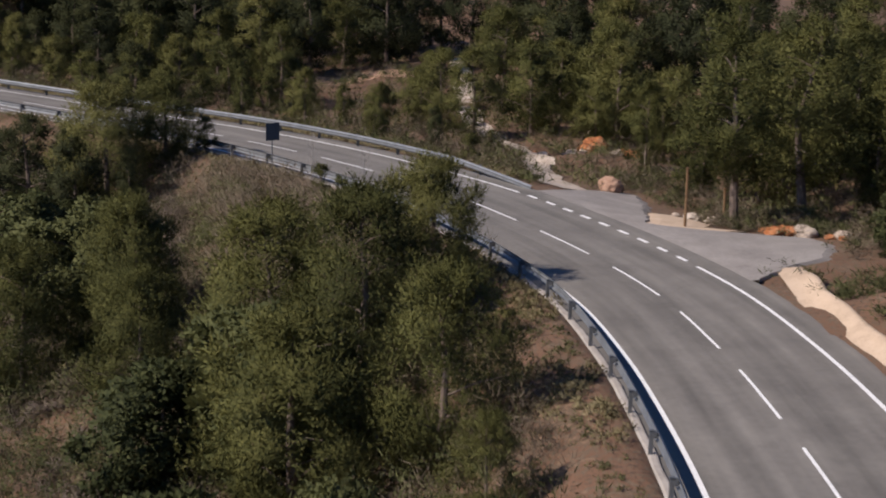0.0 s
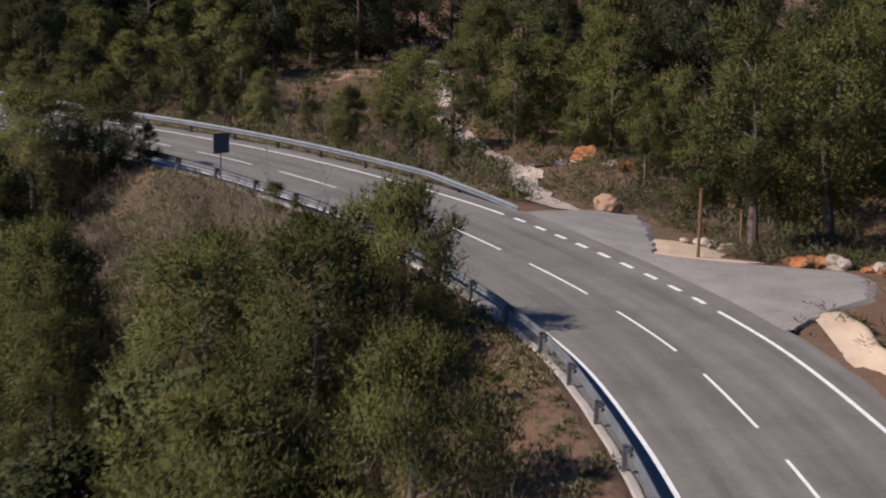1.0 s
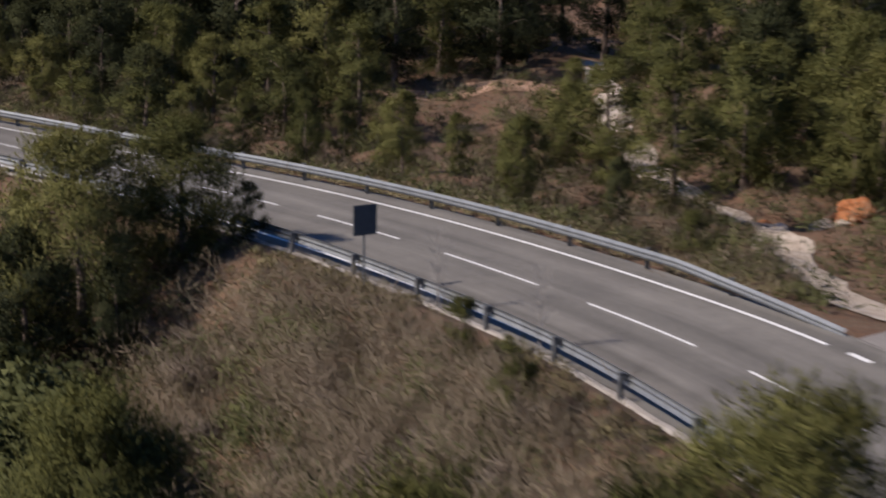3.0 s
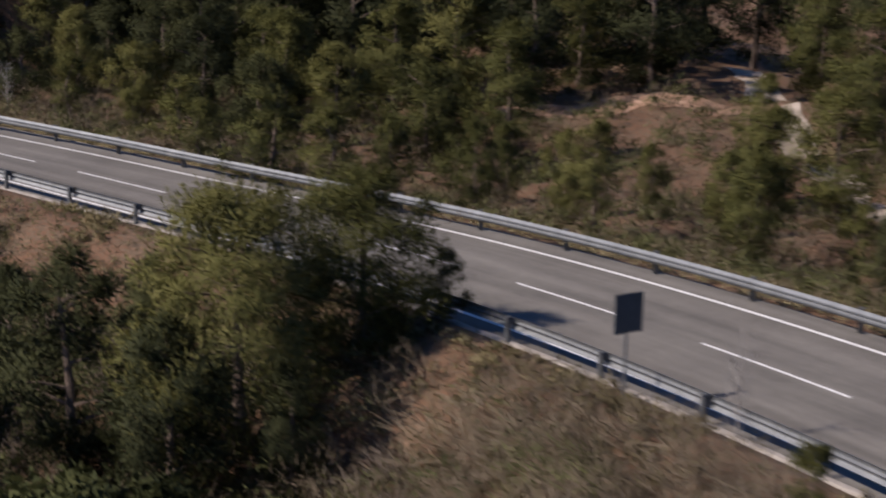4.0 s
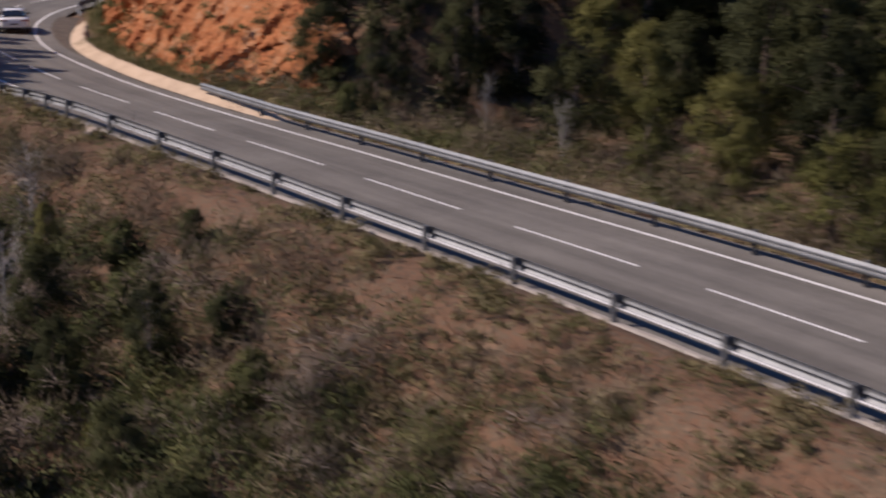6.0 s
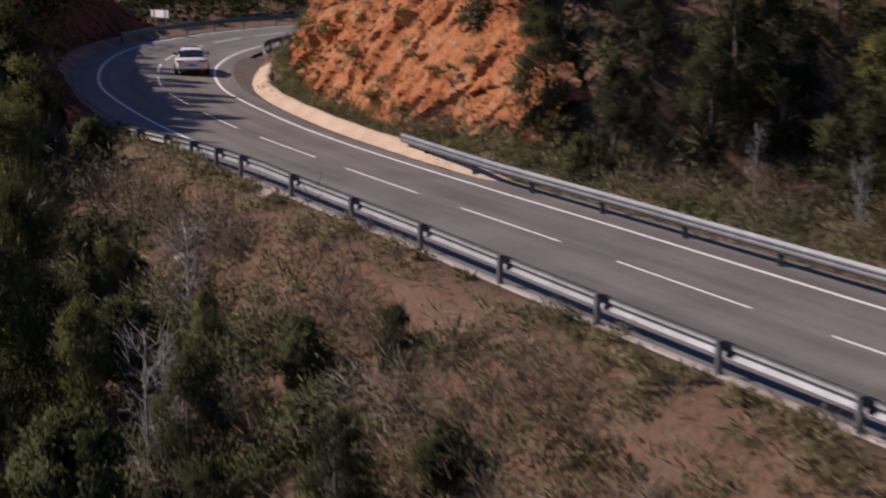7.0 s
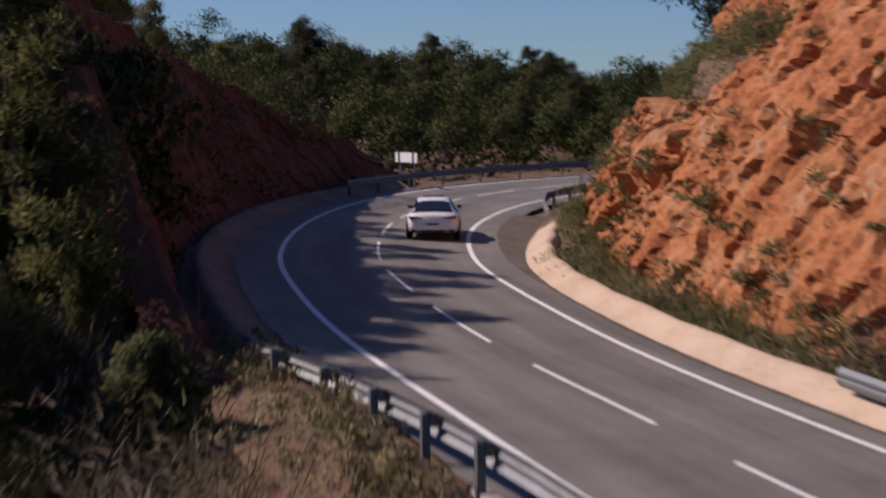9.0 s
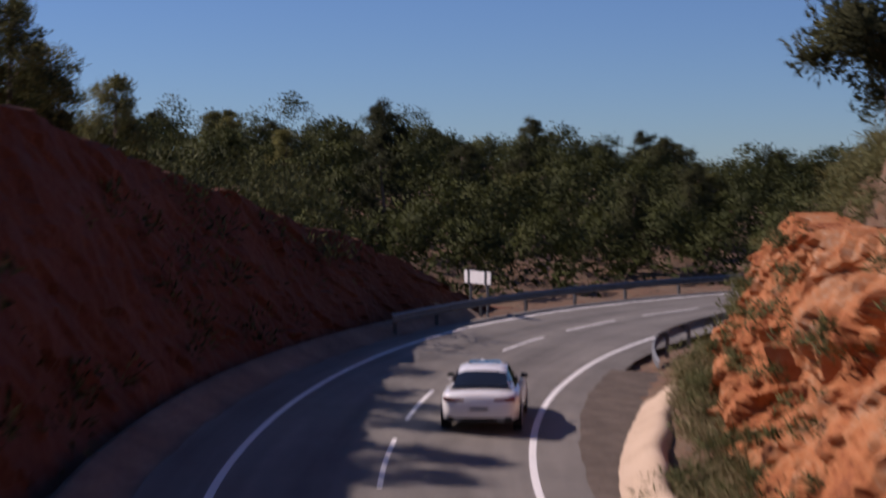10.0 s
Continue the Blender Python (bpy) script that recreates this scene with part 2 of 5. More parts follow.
# heights of the cut faces above the road, along it
CUT_RIGHT = ([102, 107, 112, 117, 121, 125, 129, 132, 136, 141, 150, 156, 162, 168, 176], [0.0, 1.0, 4.0, 7.0, 8.0, 8.2, 6.7, 5.4, 5.1, 5.0, 5.1, 4.9, 3.2, 1.4, 0.2])
CUT_LEFT = ([117, 121, 125, 130, 136, 144, 152, 160, 167, 176], [0.0, 2.4, 5.6, 7.5, 8.0, 7.3, 6.2, 4.8, 3.2, 0.0])


def ground(x, y):
    """Height of the ground in plan, for arrays."""
    shape = np.shape(x)
    x, y = np.asarray(x, float).ravel(), np.asarray(y, float).ravel()
    s, d, z = road_coords(x, y)
    lift = -bank(s) * np.clip(d, -6, 6)
    e = np.abs(d)
    rough = 0.35 * waves(x, y, 9, 1) + 0.16 * waves(x, y, 3.1, 2)
    far = 1.6 * waves(x, y, 45, 3)
    # left: an embankment that falls away, then the cut, then level ground
    fall = np.interp(e, [0, 4.55, 4.85, 6.2, 8, 14, 24, 40, 70, 200], [-0.12, -0.12, 0.1, -0.02, -1.15, -5.0, -9.6, -13.0, -15.5, -17])
    cut = np.interp(s, *CUT_LEFT)
    rise = (cut - 0.3) * np.clip((e - 6.8 - 0.36 * cut) / 1.5, 0, 1) + np.clip(e - 9, 0, 60) * 0.1 * (cut > 0.2)
    left_cut = np.clip((s - 116) / 6, 0, 1) * np.clip((182 - s) / 10, 0, 1)
    level = np.interp(e, [0, 5.6, 12, 60], [-0.12, -0.12, -0.8, 3])
    after = np.clip((s - 172) / 8, 0, 1)
    left = fall * (1 - left_cut) * (1 - after) + left_cut * (rise - 0.12) + level * after * (1 - left_cut)
    # right: a turning place, a low wooded flat behind the rail, then the rock cut
    flat = np.interp(e, [0, 5.2, 9, 20, 40, 80, 160, 300], [-0.12, -0.15, -0.9, -1.2, 0.2, 2.0, 2.0, 1.0])
    falling = np.interp(e, [0, 4.5, 13, 22, 32, 60, 160, 300], [-0.12, -0.12, -1.42, -1.25, 0.6, 4.5, 15, 22])
    rising = np.interp(e, [0, 14, 30, 60, 160, 300], [-0.12, -0.12, 1.6, 5, 15, 22])
    w_fall = np.clip((s - 14) / 12, 0, 1)
    drive = falling * w_fall + rising * (1 - w_fall)
    slope = np.interp(e, [0, 6.2, 12, 40, 160, 300], [-0.12, 0.15, 2.4, 8, 18, 24])
    w_drive = np.clip((s - 6) / 5, 0, 1) * np.clip((41 - s) / 6, 0, 1)
    w_slope = np.clip((9 - s) / 5, 0, 1)
    right = flat * (1 - w_drive) * (1 - w_slope) + drive * w_drive * (1 - w_slope) + slope * w_slope
    cutr = np.interp(s, *CUT_RIGHT)
    w_cut = np.clip((s - 104) / 6, 0, 1) * np.clip((180 - s) / 8, 0, 1)
    upper = np.interp(s, [124, 130, 150, 157, 160], [0, 5.0, 6.5, 5.0, 0]) * np.clip((e - 15.5) / 2.0, 0, 1)
    rock = -0.12 + np.clip(e - 5.4, 0, 2.2) * 0.3 * np.clip(cutr, 0, 1) + np.clip(cutr - 0.35, 0, 9) * np.clip((e - 7.6 - 0.5 * cutr) / 1.5, 0, 1) + upper + np.clip(e - 10, 0, 50) * 0.12 + 1.1 * np.clip((e - 9.5) / 3.0, 0, 1) * np.clip((s - 126) / 6, 0, 1) * np.clip((164 - s) / 5, 0, 1)
    right = right * (1 - w_cut) + rock * w_cut
    h = np.where(d > 0, left, right)
    away = np.clip((e - 5.6) / 3.0, 0, 1) * (1 - w_drive * (d < 0) * np.clip((16 - e) / 2.5, 0, 1))
    h = h + away * rough + np.clip((e - 25) / 30, 0, 1) * far
    # hills all round, and a wooded ridge beyond the bend
    dist = np.hypot(x + 50, y - 50)
    h = h + np.clip((dist - 700) / 1500, 0, 1) * (10 + 6 * waves(x, y, 900, 5))
    ridge = np.exp(-((x + 240) / 62) ** 2 - ((y - 190) / 110) ** 2)
    h = h + 8 * ridge * np.clip((e - 14) / 40, 0, 1) * ((s > 130) | (d < 0))
    under = np.where(e < 5.0, -0.1, 0.0)
    return (z + lift * np.clip((20 - e) / 6, 0, 1) + h + under).reshape(shape)


def ground_at(x, y):
    return float(ground(np.array([x]), np.array([y]))[0])


def grid_faces(n, m):
    return [(i * m + j, i * m + j + 1, (i + 1) * m + j + 1, (i + 1) * m + j) for i in range(n - 1) for j in range(m - 1)]


# ---- ground: one sheet to the horizon, fine along the road ----
gx = np.unique(np.r_[-3200, -2200, -1500, -1000, -700, -500, np.arange(-400, -150, 12.5), np.arange(-150, 40, 0.9), np.arange(40, 200, 10), 300, 500, 900, 1500, 2300, 3200])
gy = np.unique(np.r_[-3200, -2200, -1400, -800, -400, -200, np.arange(-120, -40, 8), np.arange(-40, 160, 0.9), np.arange(160, 500, 12.5), 600, 800, 1100, 1600, 2300, 3200])
XX, YY = np.meshgrid(gx, gy, indexing="ij")
ZZ = ground(XX, YY)
ground_ob = mesh_object("ground", np.stack([XX, YY, ZZ], -1).reshape(-1, 3), grid_faces(len(gx), len(gy)), M_EARTH, smooth=True)
tagged(ground_ob, "dry reddish-brown hillside earth with stones", "ground", kind="structure")


def road_streaks():
    """Maps the road along its length and lets long streaks tint the asphalt."""
    ob = bpy.data.objects["road"]
    me = ob.data
    layer = me.uv_layers.new(name="along")
    co = np.array([v.co[:] for v in me.vertices])
    s, d, z = road_coords(co[:, 0], co[:, 1])
    uv = np.stack([d, s], 1)
    for lp in me.loops:
        layer.data[lp.index].uv = uv[lp.vertex_index]
    nt = M_ASPHALT.node_tree
    b = nt.nodes["Principled BSDF"]
    u = nt.nodes.new("ShaderNodeUVMap")
    mp = nt.nodes.new("ShaderNodeMapping")
    mp.inputs["Scale"].default_value = (1.1, 0.045, 1)
    no = nt.nodes.new("ShaderNodeTexNoise")
    no.inputs["Scale"].default_value, no.inputs["Detail"].default_value = 1.0, 4.0
    rp_ = nt.nodes.new("ShaderNodeMapRange")
    rp_.inputs[1].default_value, rp_.inputs[2].default_value, rp_.inputs[3].default_value, rp_.inputs[4].default_value = 0.3, 0.7, 0.68, 1.22
    mx = nt.nodes.new("ShaderNodeMix")
    mx.data_type, mx.blend_type = "RGBA", "MULTIPLY"
    mx.inputs[0].default_value = 1.0
    nt.links.new(u.outputs[0], mp.inputs[0])
    nt.links.new(mp.outputs[0], no.inputs["Vector"])
    nt.links.new(no.outputs["Fac"], rp_.inputs[0])
    nt.links.new(nt.nodes["Color Ramp"].outputs[0], mx.inputs[6])
    nt.links.new(rp_.outputs[0], mx.inputs[7])
    nt.links.new(mx.outputs[2], b.inputs["Base Color"])


def strip(name, s0, s1, d0, d1, dz, mat, step=1.0, cols=2, label="", category="", kind="structure", wob=0.0):
    """A band along the road between two offsets, which may be functions of s."""
    f0 = d0 if callable(d0) else (lambda s: d0)
    f1 = d1 if callable(d1) else (lambda s: d1)
    n = max(2, int((s1 - s0) / step) + 1)
    verts = []
    for i, s in enumerate(np.linspace(s0, s1, n)):
        for k in np.linspace(0, 1, cols):
            j = wob * math.sin(s * 2.1) * math.sin(s * 0.77 + 1) if k in (0.0, 1.0) else 0
            verts.append(rp(s, f0(s) * (1 - k) + f1(s) * k + j, dz))
    ob = mesh_object(name, verts, [tuple(reversed(f)) for f in grid_faces(n, cols)], mat)
    return tagged(ob, label, category, kind=kind)


EDGE = lambda s: float(np.interp(s, [60, 105, 118, 150, 168], [3.42, 3.1, 3.0, 3.1, 3.4]))
EDGE_RIGHT = lambda s: float(np.interp(s, [40, 60, 75, 85, 95, 115, 126, 137, 145, 155, 165], [3.38, 3.22, 3.07, 2.92, 2.82, 2.74, 2.93, 3.02, 3.08, 3.3, 3.45]))
strip("road", -72, 205, -4.55, lambda s: float(np.interp(s, [118, 124], [4.3, 4.4])), 0.0, M_ASPHALT, cols=10, label="two-lane grey asphalt road with faint tyre marks", category="road", wob=0.06)
strip("road_marking", -60, 205, lambda s: EDGE(s) - 0.08, lambda s: EDGE(s) + 0.08, 0.006, M_PAINT, label="solid white painted edge line on the asphalt", category="road marking", step=0.7)
strip("road_marking", -60, 12.2, lambda s: -EDGE_RIGHT(s) - 0.08, lambda s: -EDGE_RIGHT(s) + 0.08, 0.006, M_PAINT, label="solid white painted edge line on the asphalt", category="road marking", step=0.7)
strip("road_marking", 30.6, 205, lambda s: -EDGE_RIGHT(s) - 0.08, lambda s: -EDGE_RIGHT(s) + 0.08, 0.006, M_PAINT, label="solid white painted edge line on the asphalt", category="road marking", step=0.7)
for k in range(-6, 26):
    s0 = k * 8.06
    o = strip("centre_dash", s0, s0 + 5.37, -0.055, 0.055, 0.006, M_PAINT, label="white painted centre-line dash", category="road marking", step=0.7)
    tagged(o, group="centre-line dashes")
for k in range(9):
    s0 = 13.3 + k * 1.93
    o = strip("side_dash", s0, s0 + 0.95, -3.52, -3.32, 0.006, M_PAINT, label="short white painted dash across the turning place", category="road marking", step=0.5)
    tagged(o, group="side-line dashes")
# worn wheel tracks: darker and lighter streaks along the lanes
road_streaks()
# pale edge of the pavement under the near rail
_profile = [(4.24, -0.05), (4.26, 0.08), (4.32, 0.1), (4.47, 0.1), (4.53, 0.06), (4.56, -0.05)]
_v = [rp(s, d + 0.02 * math.sin(s * 1.9), h + 0.012 * math.sin(s * 2.7)) for s in np.linspace(-60, 109, 240) for d, h in _profile]
tagged(mesh_object("kerb_strip", _v, [tuple(reversed(f)) for f in grid_faces(240, len(_profile))], M_KERB), "pale low concrete kerb under the guard rail", "kerb", kind="structure")

_profile = [(4.5, -0.02), (4.56, 0.07), (5.1, 0.1), (5.8, 0.03), (6.7, -0.22), (7.6, -1.05)]
_v = [rp(s, d + (0.1 * math.sin(s * 0.9 + d) if d > 4.6 else 0), h + (0.05 * math.sin(s * 1.7 + 2 * d) if d > 4.6 else 0)) for s in np.linspace(-58, 119, 400) for d, h in _profile]
tagged(mesh_object("verge", _v, [tuple(reversed(f)) for f in grid_faces(400, len(_profile))], M_EARTH, smooth=True), "dry stony earth verge behind the guard rail", "ground", kind="structure")


# ---- guard rails ----
W_PROFILE = [(-0.175, 0.0), (-0.145, 0.03), (-0.095, 0.08), (-0.045, 0.08), (0.0, 0.02), (0.045, 0.08), (0.095, 0.08), (0.145, 0.03), (0.175, 0.0)]


def guard_rail(label, s0, s1, offset, side, spacing=4.0, half_from=None, drop0=0.0, drop1=0.0, flare1=0.0, flare0=0.0, metal=M_GALV, high=0.62, fall1=0.52):
    """A W-beam rail on posts. side: +1 when the road lies to its right. Parts: each beam section, post and spacer."""
    line = offset if callable(offset) else (lambda s: offset)
    root = thing("guard_rail", Matrix.Translation(rp((s0 + s1) / 2, line((s0 + s1) / 2))), label, "guard rail", "guard rails along the road")
    inv = root.matrix_basis.inverted()

    def at(s):
        z = high
        d = line(s)
        if drop0:
            k = max(0.0, 1 - (s - s0) / drop0)
            z -= 0.52 * k
            d += flare0 * k * k
        if drop1:
            k = max(0.0, 1 - (s1 - s) / drop1)
            z -= fall1 * k
            d += flare1 * k * k
        return d, z

    n = max(1, round((s1 - s0) / 4.0))
    edges = np.linspace(s0, s1, n + 1)
    for a, b in zip(edges[:-1], edges[1:]):
        verts, faces, m = [], [], len(W_PROFILE)
        for s in np.linspace(a, b + 0.12, 6):
            d, z = at(min(s, s1))
            for h, out in W_PROFILE:
                verts.append(inv @ rp(s, d - side * out, z + h))
            for h, out in W_PROFILE:
                verts.append(inv @ rp(s, d - side * (out - 0.012), z + h))
        for i in range(5):
            for k in range(m - 1):
                p = i * 2 * m + k
                faces.append((p, p + 1, p + 1 + 2 * m, p + 2 * m))
                p += m
                faces.append((p, p + 2 * m, p + 1 + 2 * m, p + 1))
            for k in (0, m - 1):
                p = i * 2 * m + k
                faces.append((p, p + m, p + 3 * m, p + 2 * m))
        mesh_object("beam", verts, faces, metal, root)
    posts = list(np.arange(s0 + 0.8, s1, spacing))
    if half_from is not None:
        posts += [p + spacing / 2 for p in posts if half_from < p < s1 - 2]
    for s in posts:
        d, z = at(s)
        if z < 0.3:
            continue
        m = inv @ road_pose(s, d + side * 0.16)
        bm = bmesh.new()
        box(bm, 0.012, 0.12, z + 0.75, 0.055, 0, (z + 0.13) / 2 - 0.3, m=m)
        box(bm, 0.012, 0.12, z + 0.75, -0.055, 0, (z + 0.13) / 2 - 0.3, m=m)
        box(bm, 0.11, 0.012, z + 0.75, 0, side * 0.054, (z + 0.13) / 2 - 0.3, m=m)
        part("post", bm, M_POST, root)
        bm = bmesh.new()
        box(bm, 0.2, 0.16, 0.2, 0, -side * 0.1, z + 0.06, bevel=0.03, m=m)
        box(bm, 0.15, 0.15, 0.02, 0, 0, z + 0.185, m=m)
        part("spacer", bm, M_POST, root, "dark spacer block behind the beam")
    return root


guard_rail("galvanised W-beam guard rail on dark steel posts above the embankment", -56, 118.6, 4.28, 1, half_from=108, drop1=11.0, flare1=1.35, fall1=0.26)
guard_rail("galvanised W-beam guard rail in front of the low woodland", 31.0, 113.6, lambda s: float(np.interp(s, [31, 45, 60, 75, 85, 95, 106, 114], [-4.2, -4.1, -3.97, -3.8, -3.7, -3.55, -3.6, -4.0])), -1, drop0=7.0, flare0=-0.2, high=0.56)
guard_rail("dark weathered guard rail round the outside of the far bend", 163, 204, 4.6, 1, metal=M_POST)
guard_rail("short guard rail starting past the red rock", 159, 186, -5.0, -1, drop0=4.0, flare0=-0.6, metal=M_POST)
# ---- concrete ditch banks beside the rock and the slope ----
def ditch(label, s0, s1, profile, offset):
    verts, m = [], len(profile)
    n = int((s1 - s0) / 0.5) + 1
    for s in np.linspace(s0, s1, n):
        k = min(1.0, (s - s0) / 3.0, (s1 - s) / 3.0)
        o = offset(s)
        for e, h in profile:
            verts.append(rp(s, -(o + e) + 0.05 * math.sin(s * 1.3) * e, (h * max(0.05, k) if h > 0 else h) + 0.006 * math.sin(s * 3.7)))
    ob = mesh_object("ditch_wall", verts, grid_faces(n, m), M_CONCRETE, smooth=True)
    return tagged(ob, label, "ditch wall", kind="structure")


DITCH = [(-0.25, -0.06), (0.0, -0.02), (0.28, 0.1), (0.52, 0.25), (0.7, 0.36), (0.82, 0.39), (0.95, 0.36), (1.08, 0.2), (1.25, -0.4)]
DITCH_LINE = lambda s: float(np.interp(s, [106, 112, 118, 124, 130, 137, 140, 147, 156], [3.6, 3.55, 3.65, 3.83, 4.02, 4.5, 4.75, 5.4, 6.0]))
ditch("sandy concrete ditch wall below the red rock face", 106.5, 156, DITCH, DITCH_LINE)
ditch("sandy concrete ditch wall ending at the turning place", -40, 11, DITCH, lambda s: np.interp(s, [-40, 0, 6, 11], [4.6, 4.75, 5.2, 6.6]))
strip("gutter", 109, 158, lambda s: -DITCH_LINE(s) - 0.12, lambda s: float(np.interp(s, [108, 120, 128, 133, 158], [-3.42, -3.58, -3.92, -4.05, -4.2])), 0.008, M_DIRT, cols=3, label="brown dirt-filled gutter along the asphalt", category="gutter", wob=0.05)
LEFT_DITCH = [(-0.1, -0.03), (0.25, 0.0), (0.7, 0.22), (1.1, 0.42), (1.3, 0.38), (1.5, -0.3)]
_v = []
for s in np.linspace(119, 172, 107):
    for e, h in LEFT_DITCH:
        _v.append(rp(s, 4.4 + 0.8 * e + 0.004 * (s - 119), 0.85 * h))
# The concrete colour here carries the shade of the bank above it.
tagged(mesh_object("ditch_wall", _v, [tuple(reversed(f)) for f in grid_faces(107, len(LEFT_DITCH))], M_SHADEDCONCRETE, smooth=True), "concrete ditch wall below the red bank, shade put into its colour", "ditch wall", kind="structure")

# turning place: worn asphalt apron
APRON = ([9.3, 11, 12.5, 15, 17.2, 18.2, 19, 20.2, 20.8, 21.4, 23.5, 26.5, 29, 31.5, 33, 33.7], [4.8, 7.0, 10.0, 12.0, 12.8, 11.6, 9.9, 7.4, 5.9, 5.8, 7.2, 8.8, 10.6, 12.2, 13.2, 12.8])


def apron_drop(s, e):
    """How far the apron has fallen away from the plane of the road."""
    return 0.15 * min(1.0, max(0.0, (s - 14) / 12)) * max(0.0, min(e, 13.0) - 4.5)


_v, _n = [], 13
for s in np.linspace(9.3, 33.7, 80):
    w = float(np.interp(s, *APRON)) + 0.12 * math.sin(s * 3.7) + 0.08 * math.sin(s * 9.1)
    w0 = float(np.interp(s, [30.6, 32.7, 33.7], [4.4, 9.0, 12.4]))
    for k in np.linspace(0, 1, _n):
        e = w0 + (w - w0) * k
        _v.append(rp(s, -e, (0.012 if k < 0.95 else -0.14) - apron_drop(s, e)))
tagged(mesh_object("turning_place", _v, grid_faces(80, _n), M_OLDASPHALT), "pale worn asphalt apron of a roadside turning place", "pavement", kind="structure")
# bare sandy ground in the notch of the apron
_v = []
for s in np.linspace(19.5, 26, 14):
    w = float(np.interp(s, *APRON)) - 0.3
    for k in np.linspace(0, 1, 5):
        e = w + (2.0 + 1.8 * math.sin((s - 19.5) / 6.5 * math.pi)) * k
        _v.append(rp(s, -e, (0.004 if 0 < k < 1 else -0.1) - apron_drop(s, e)))
tagged(mesh_object("sandy_patch", _v, grid_faces(14, 5), M_CONCRETE), "bare sandy ground beside the apron", "ground", kind="structure")


# ---- rock faces ----
def rock_face(name, label, s0, s1, heights, side, foot, lean, mat, seed, amount, ledge=None, step=0.17, rows=58):
    """A cut face beside the road: a dense sheet from its foot to its crest, broken up by slanted strata and lumps."""
    n = int((s1 - s0) / step) + 1
    m = rows
    verts = []
    for s in np.linspace(s0, s1, n):
        h = float(np.interp(s, *heights)) + 0.25
        f = foot(s)
        for k in range(m):
            v = k / (m - 1)
            e = f + lean * h * v ** 1.1 + (0.0 if k < m - 3 else (k - m + 3) * 0.5)
            z = h * min(1.0, v * 1.04) - 0.35
            # slanted axes of the beds
            a, b = s * 0.75 - z * 0.65, z * 0.75 + s * 0.65
            big = noise.noise(Vector((s * 0.22, z * 0.3, seed))) + 0.5 * noise.noise(Vector((s * 0.5, z * 0.6, seed + 3)))
            cells = noise.voronoi(Vector((a * 0.32, b * 0.75, seed)))
            small = noise.voronoi(Vector((a * 0.95, b * 2.3, seed + 5)))
            block = 0.9 * noise.noise(cells[1][0] * 7.31) + 0.5 * min(0.3, cells[0][1] - cells[0][0]) - 0.1
            chip = 0.75 * noise.noise(small[1][0] * 5.77) + 0.5 * min(0.25, small[0][1] - small[0][0]) - 0.08
            step_bed = (b * 0.36 + 1.1 * noise.noise(Vector((a * 0.22, b * 0.2, seed)))) % 1.0
            fine = noise.noise(Vector((s * 3.1, z * 3.3, seed))) + 0.6 * noise.noise(Vector((s * 7.0, z * 7.5, seed)))
            push = amount * (0.6 * big + 0.7 * block + 0.5 * chip - 0.3 * step_bed + 0.12 * fine) * min(1.0, 5 * v + 0.2)
            if ledge:
                ls, lz, ln = ledge
                g = math.exp(-((s - ls) / ln) ** 2)
                top = lz - 0.16 * (s - ls) + 0.25 * noise.noise(Vector((s * 0.9, 0, seed)))
                rib = 0.75 + 0.5 * abs(math.sin(s * 1.25))
                push += g * rib * 0.85 * max(0.0, 1 - abs(z - top - 0.45) / 0.8) ** 0.7 - g * 0.6 * max(0.0, 1 - abs(z - top + 0.75) / 0.6)
            verts.append(rp(s, side * (e - push), z + 0.2 * big * v + 0.12 * fine * v))
    faces = grid_faces(n, m)
    if side > 0:
        faces = [tuple(reversed(q)) for q in faces]
    ob = mesh_object(name, verts, faces, mat)
    return tagged(ob, label, "rock face", kind="structure")


rock_face("rock_face", "sunlit orange-red rock cutting with slanted strata", 109.5, 174, CUT_RIGHT, -1,
          lambda s: float(np.interp(s, [103, 108, 112, 118, 124, 130, 140, 151, 174], [8.0, 7.4, 6.7, 6.0, 5.9, 6.1, 6.6, 7.0, 7.6])), 0.5, M_ROCK, 3.0, 0.8, ledge=(134.0, 3.5, 3.6))
rock_face("rock_face", "red earth bank beside the bend, its shade darkened into the colour", 117, 177, CUT_LEFT, 1, lambda s: 5.9, 0.38, M_SHADEDEARTH, 21.0, 0.45, step=0.3, rows=34)
UPPER = ([122, 128, 136, 150, 157, 159.5], [2.0, 6.0, 8.5, 8.5, 7.5, 1.0])


def upper_rock():
    verts, m = [], 40
    ss = np.linspace(122, 159.5, 190)
    for s in ss:
        h = float(np.interp(s, *UPPER))
        base = min(6.5, float(np.interp(s, *CUT_RIGHT))) + 1.4
        for k in range(m):
            v = k / (m - 1)
            p = Vector((s * 0.5, v * h * 0.5, 40))
            cells = noise.voronoi(Vector((s * 0.6 - v * h * 0.4, v * h * 1.3 + s * 0.5, 44)))
            push = 0.8 * (noise.noise(p * 0.9) + 0.5 * noise.noise(p * 2.3) + 0.3 * noise.noise(p * 6.0)) + 0.55 * noise.noise(cells[1][0] * 6.1)
            verts.append(rp(s, -(12.2 + 0.4 * v * h - push * min(1, 3 * v + 0.2) + (1.2 if k == m - 1 else 0)), base - 0.6 + v * h))
    return tagged(mesh_object("rock_face", verts, grid_faces(len(ss), m), M_ROCK), "upper tier of the orange-red rock cutting", "rock face", kind="structure")


upper_rock()


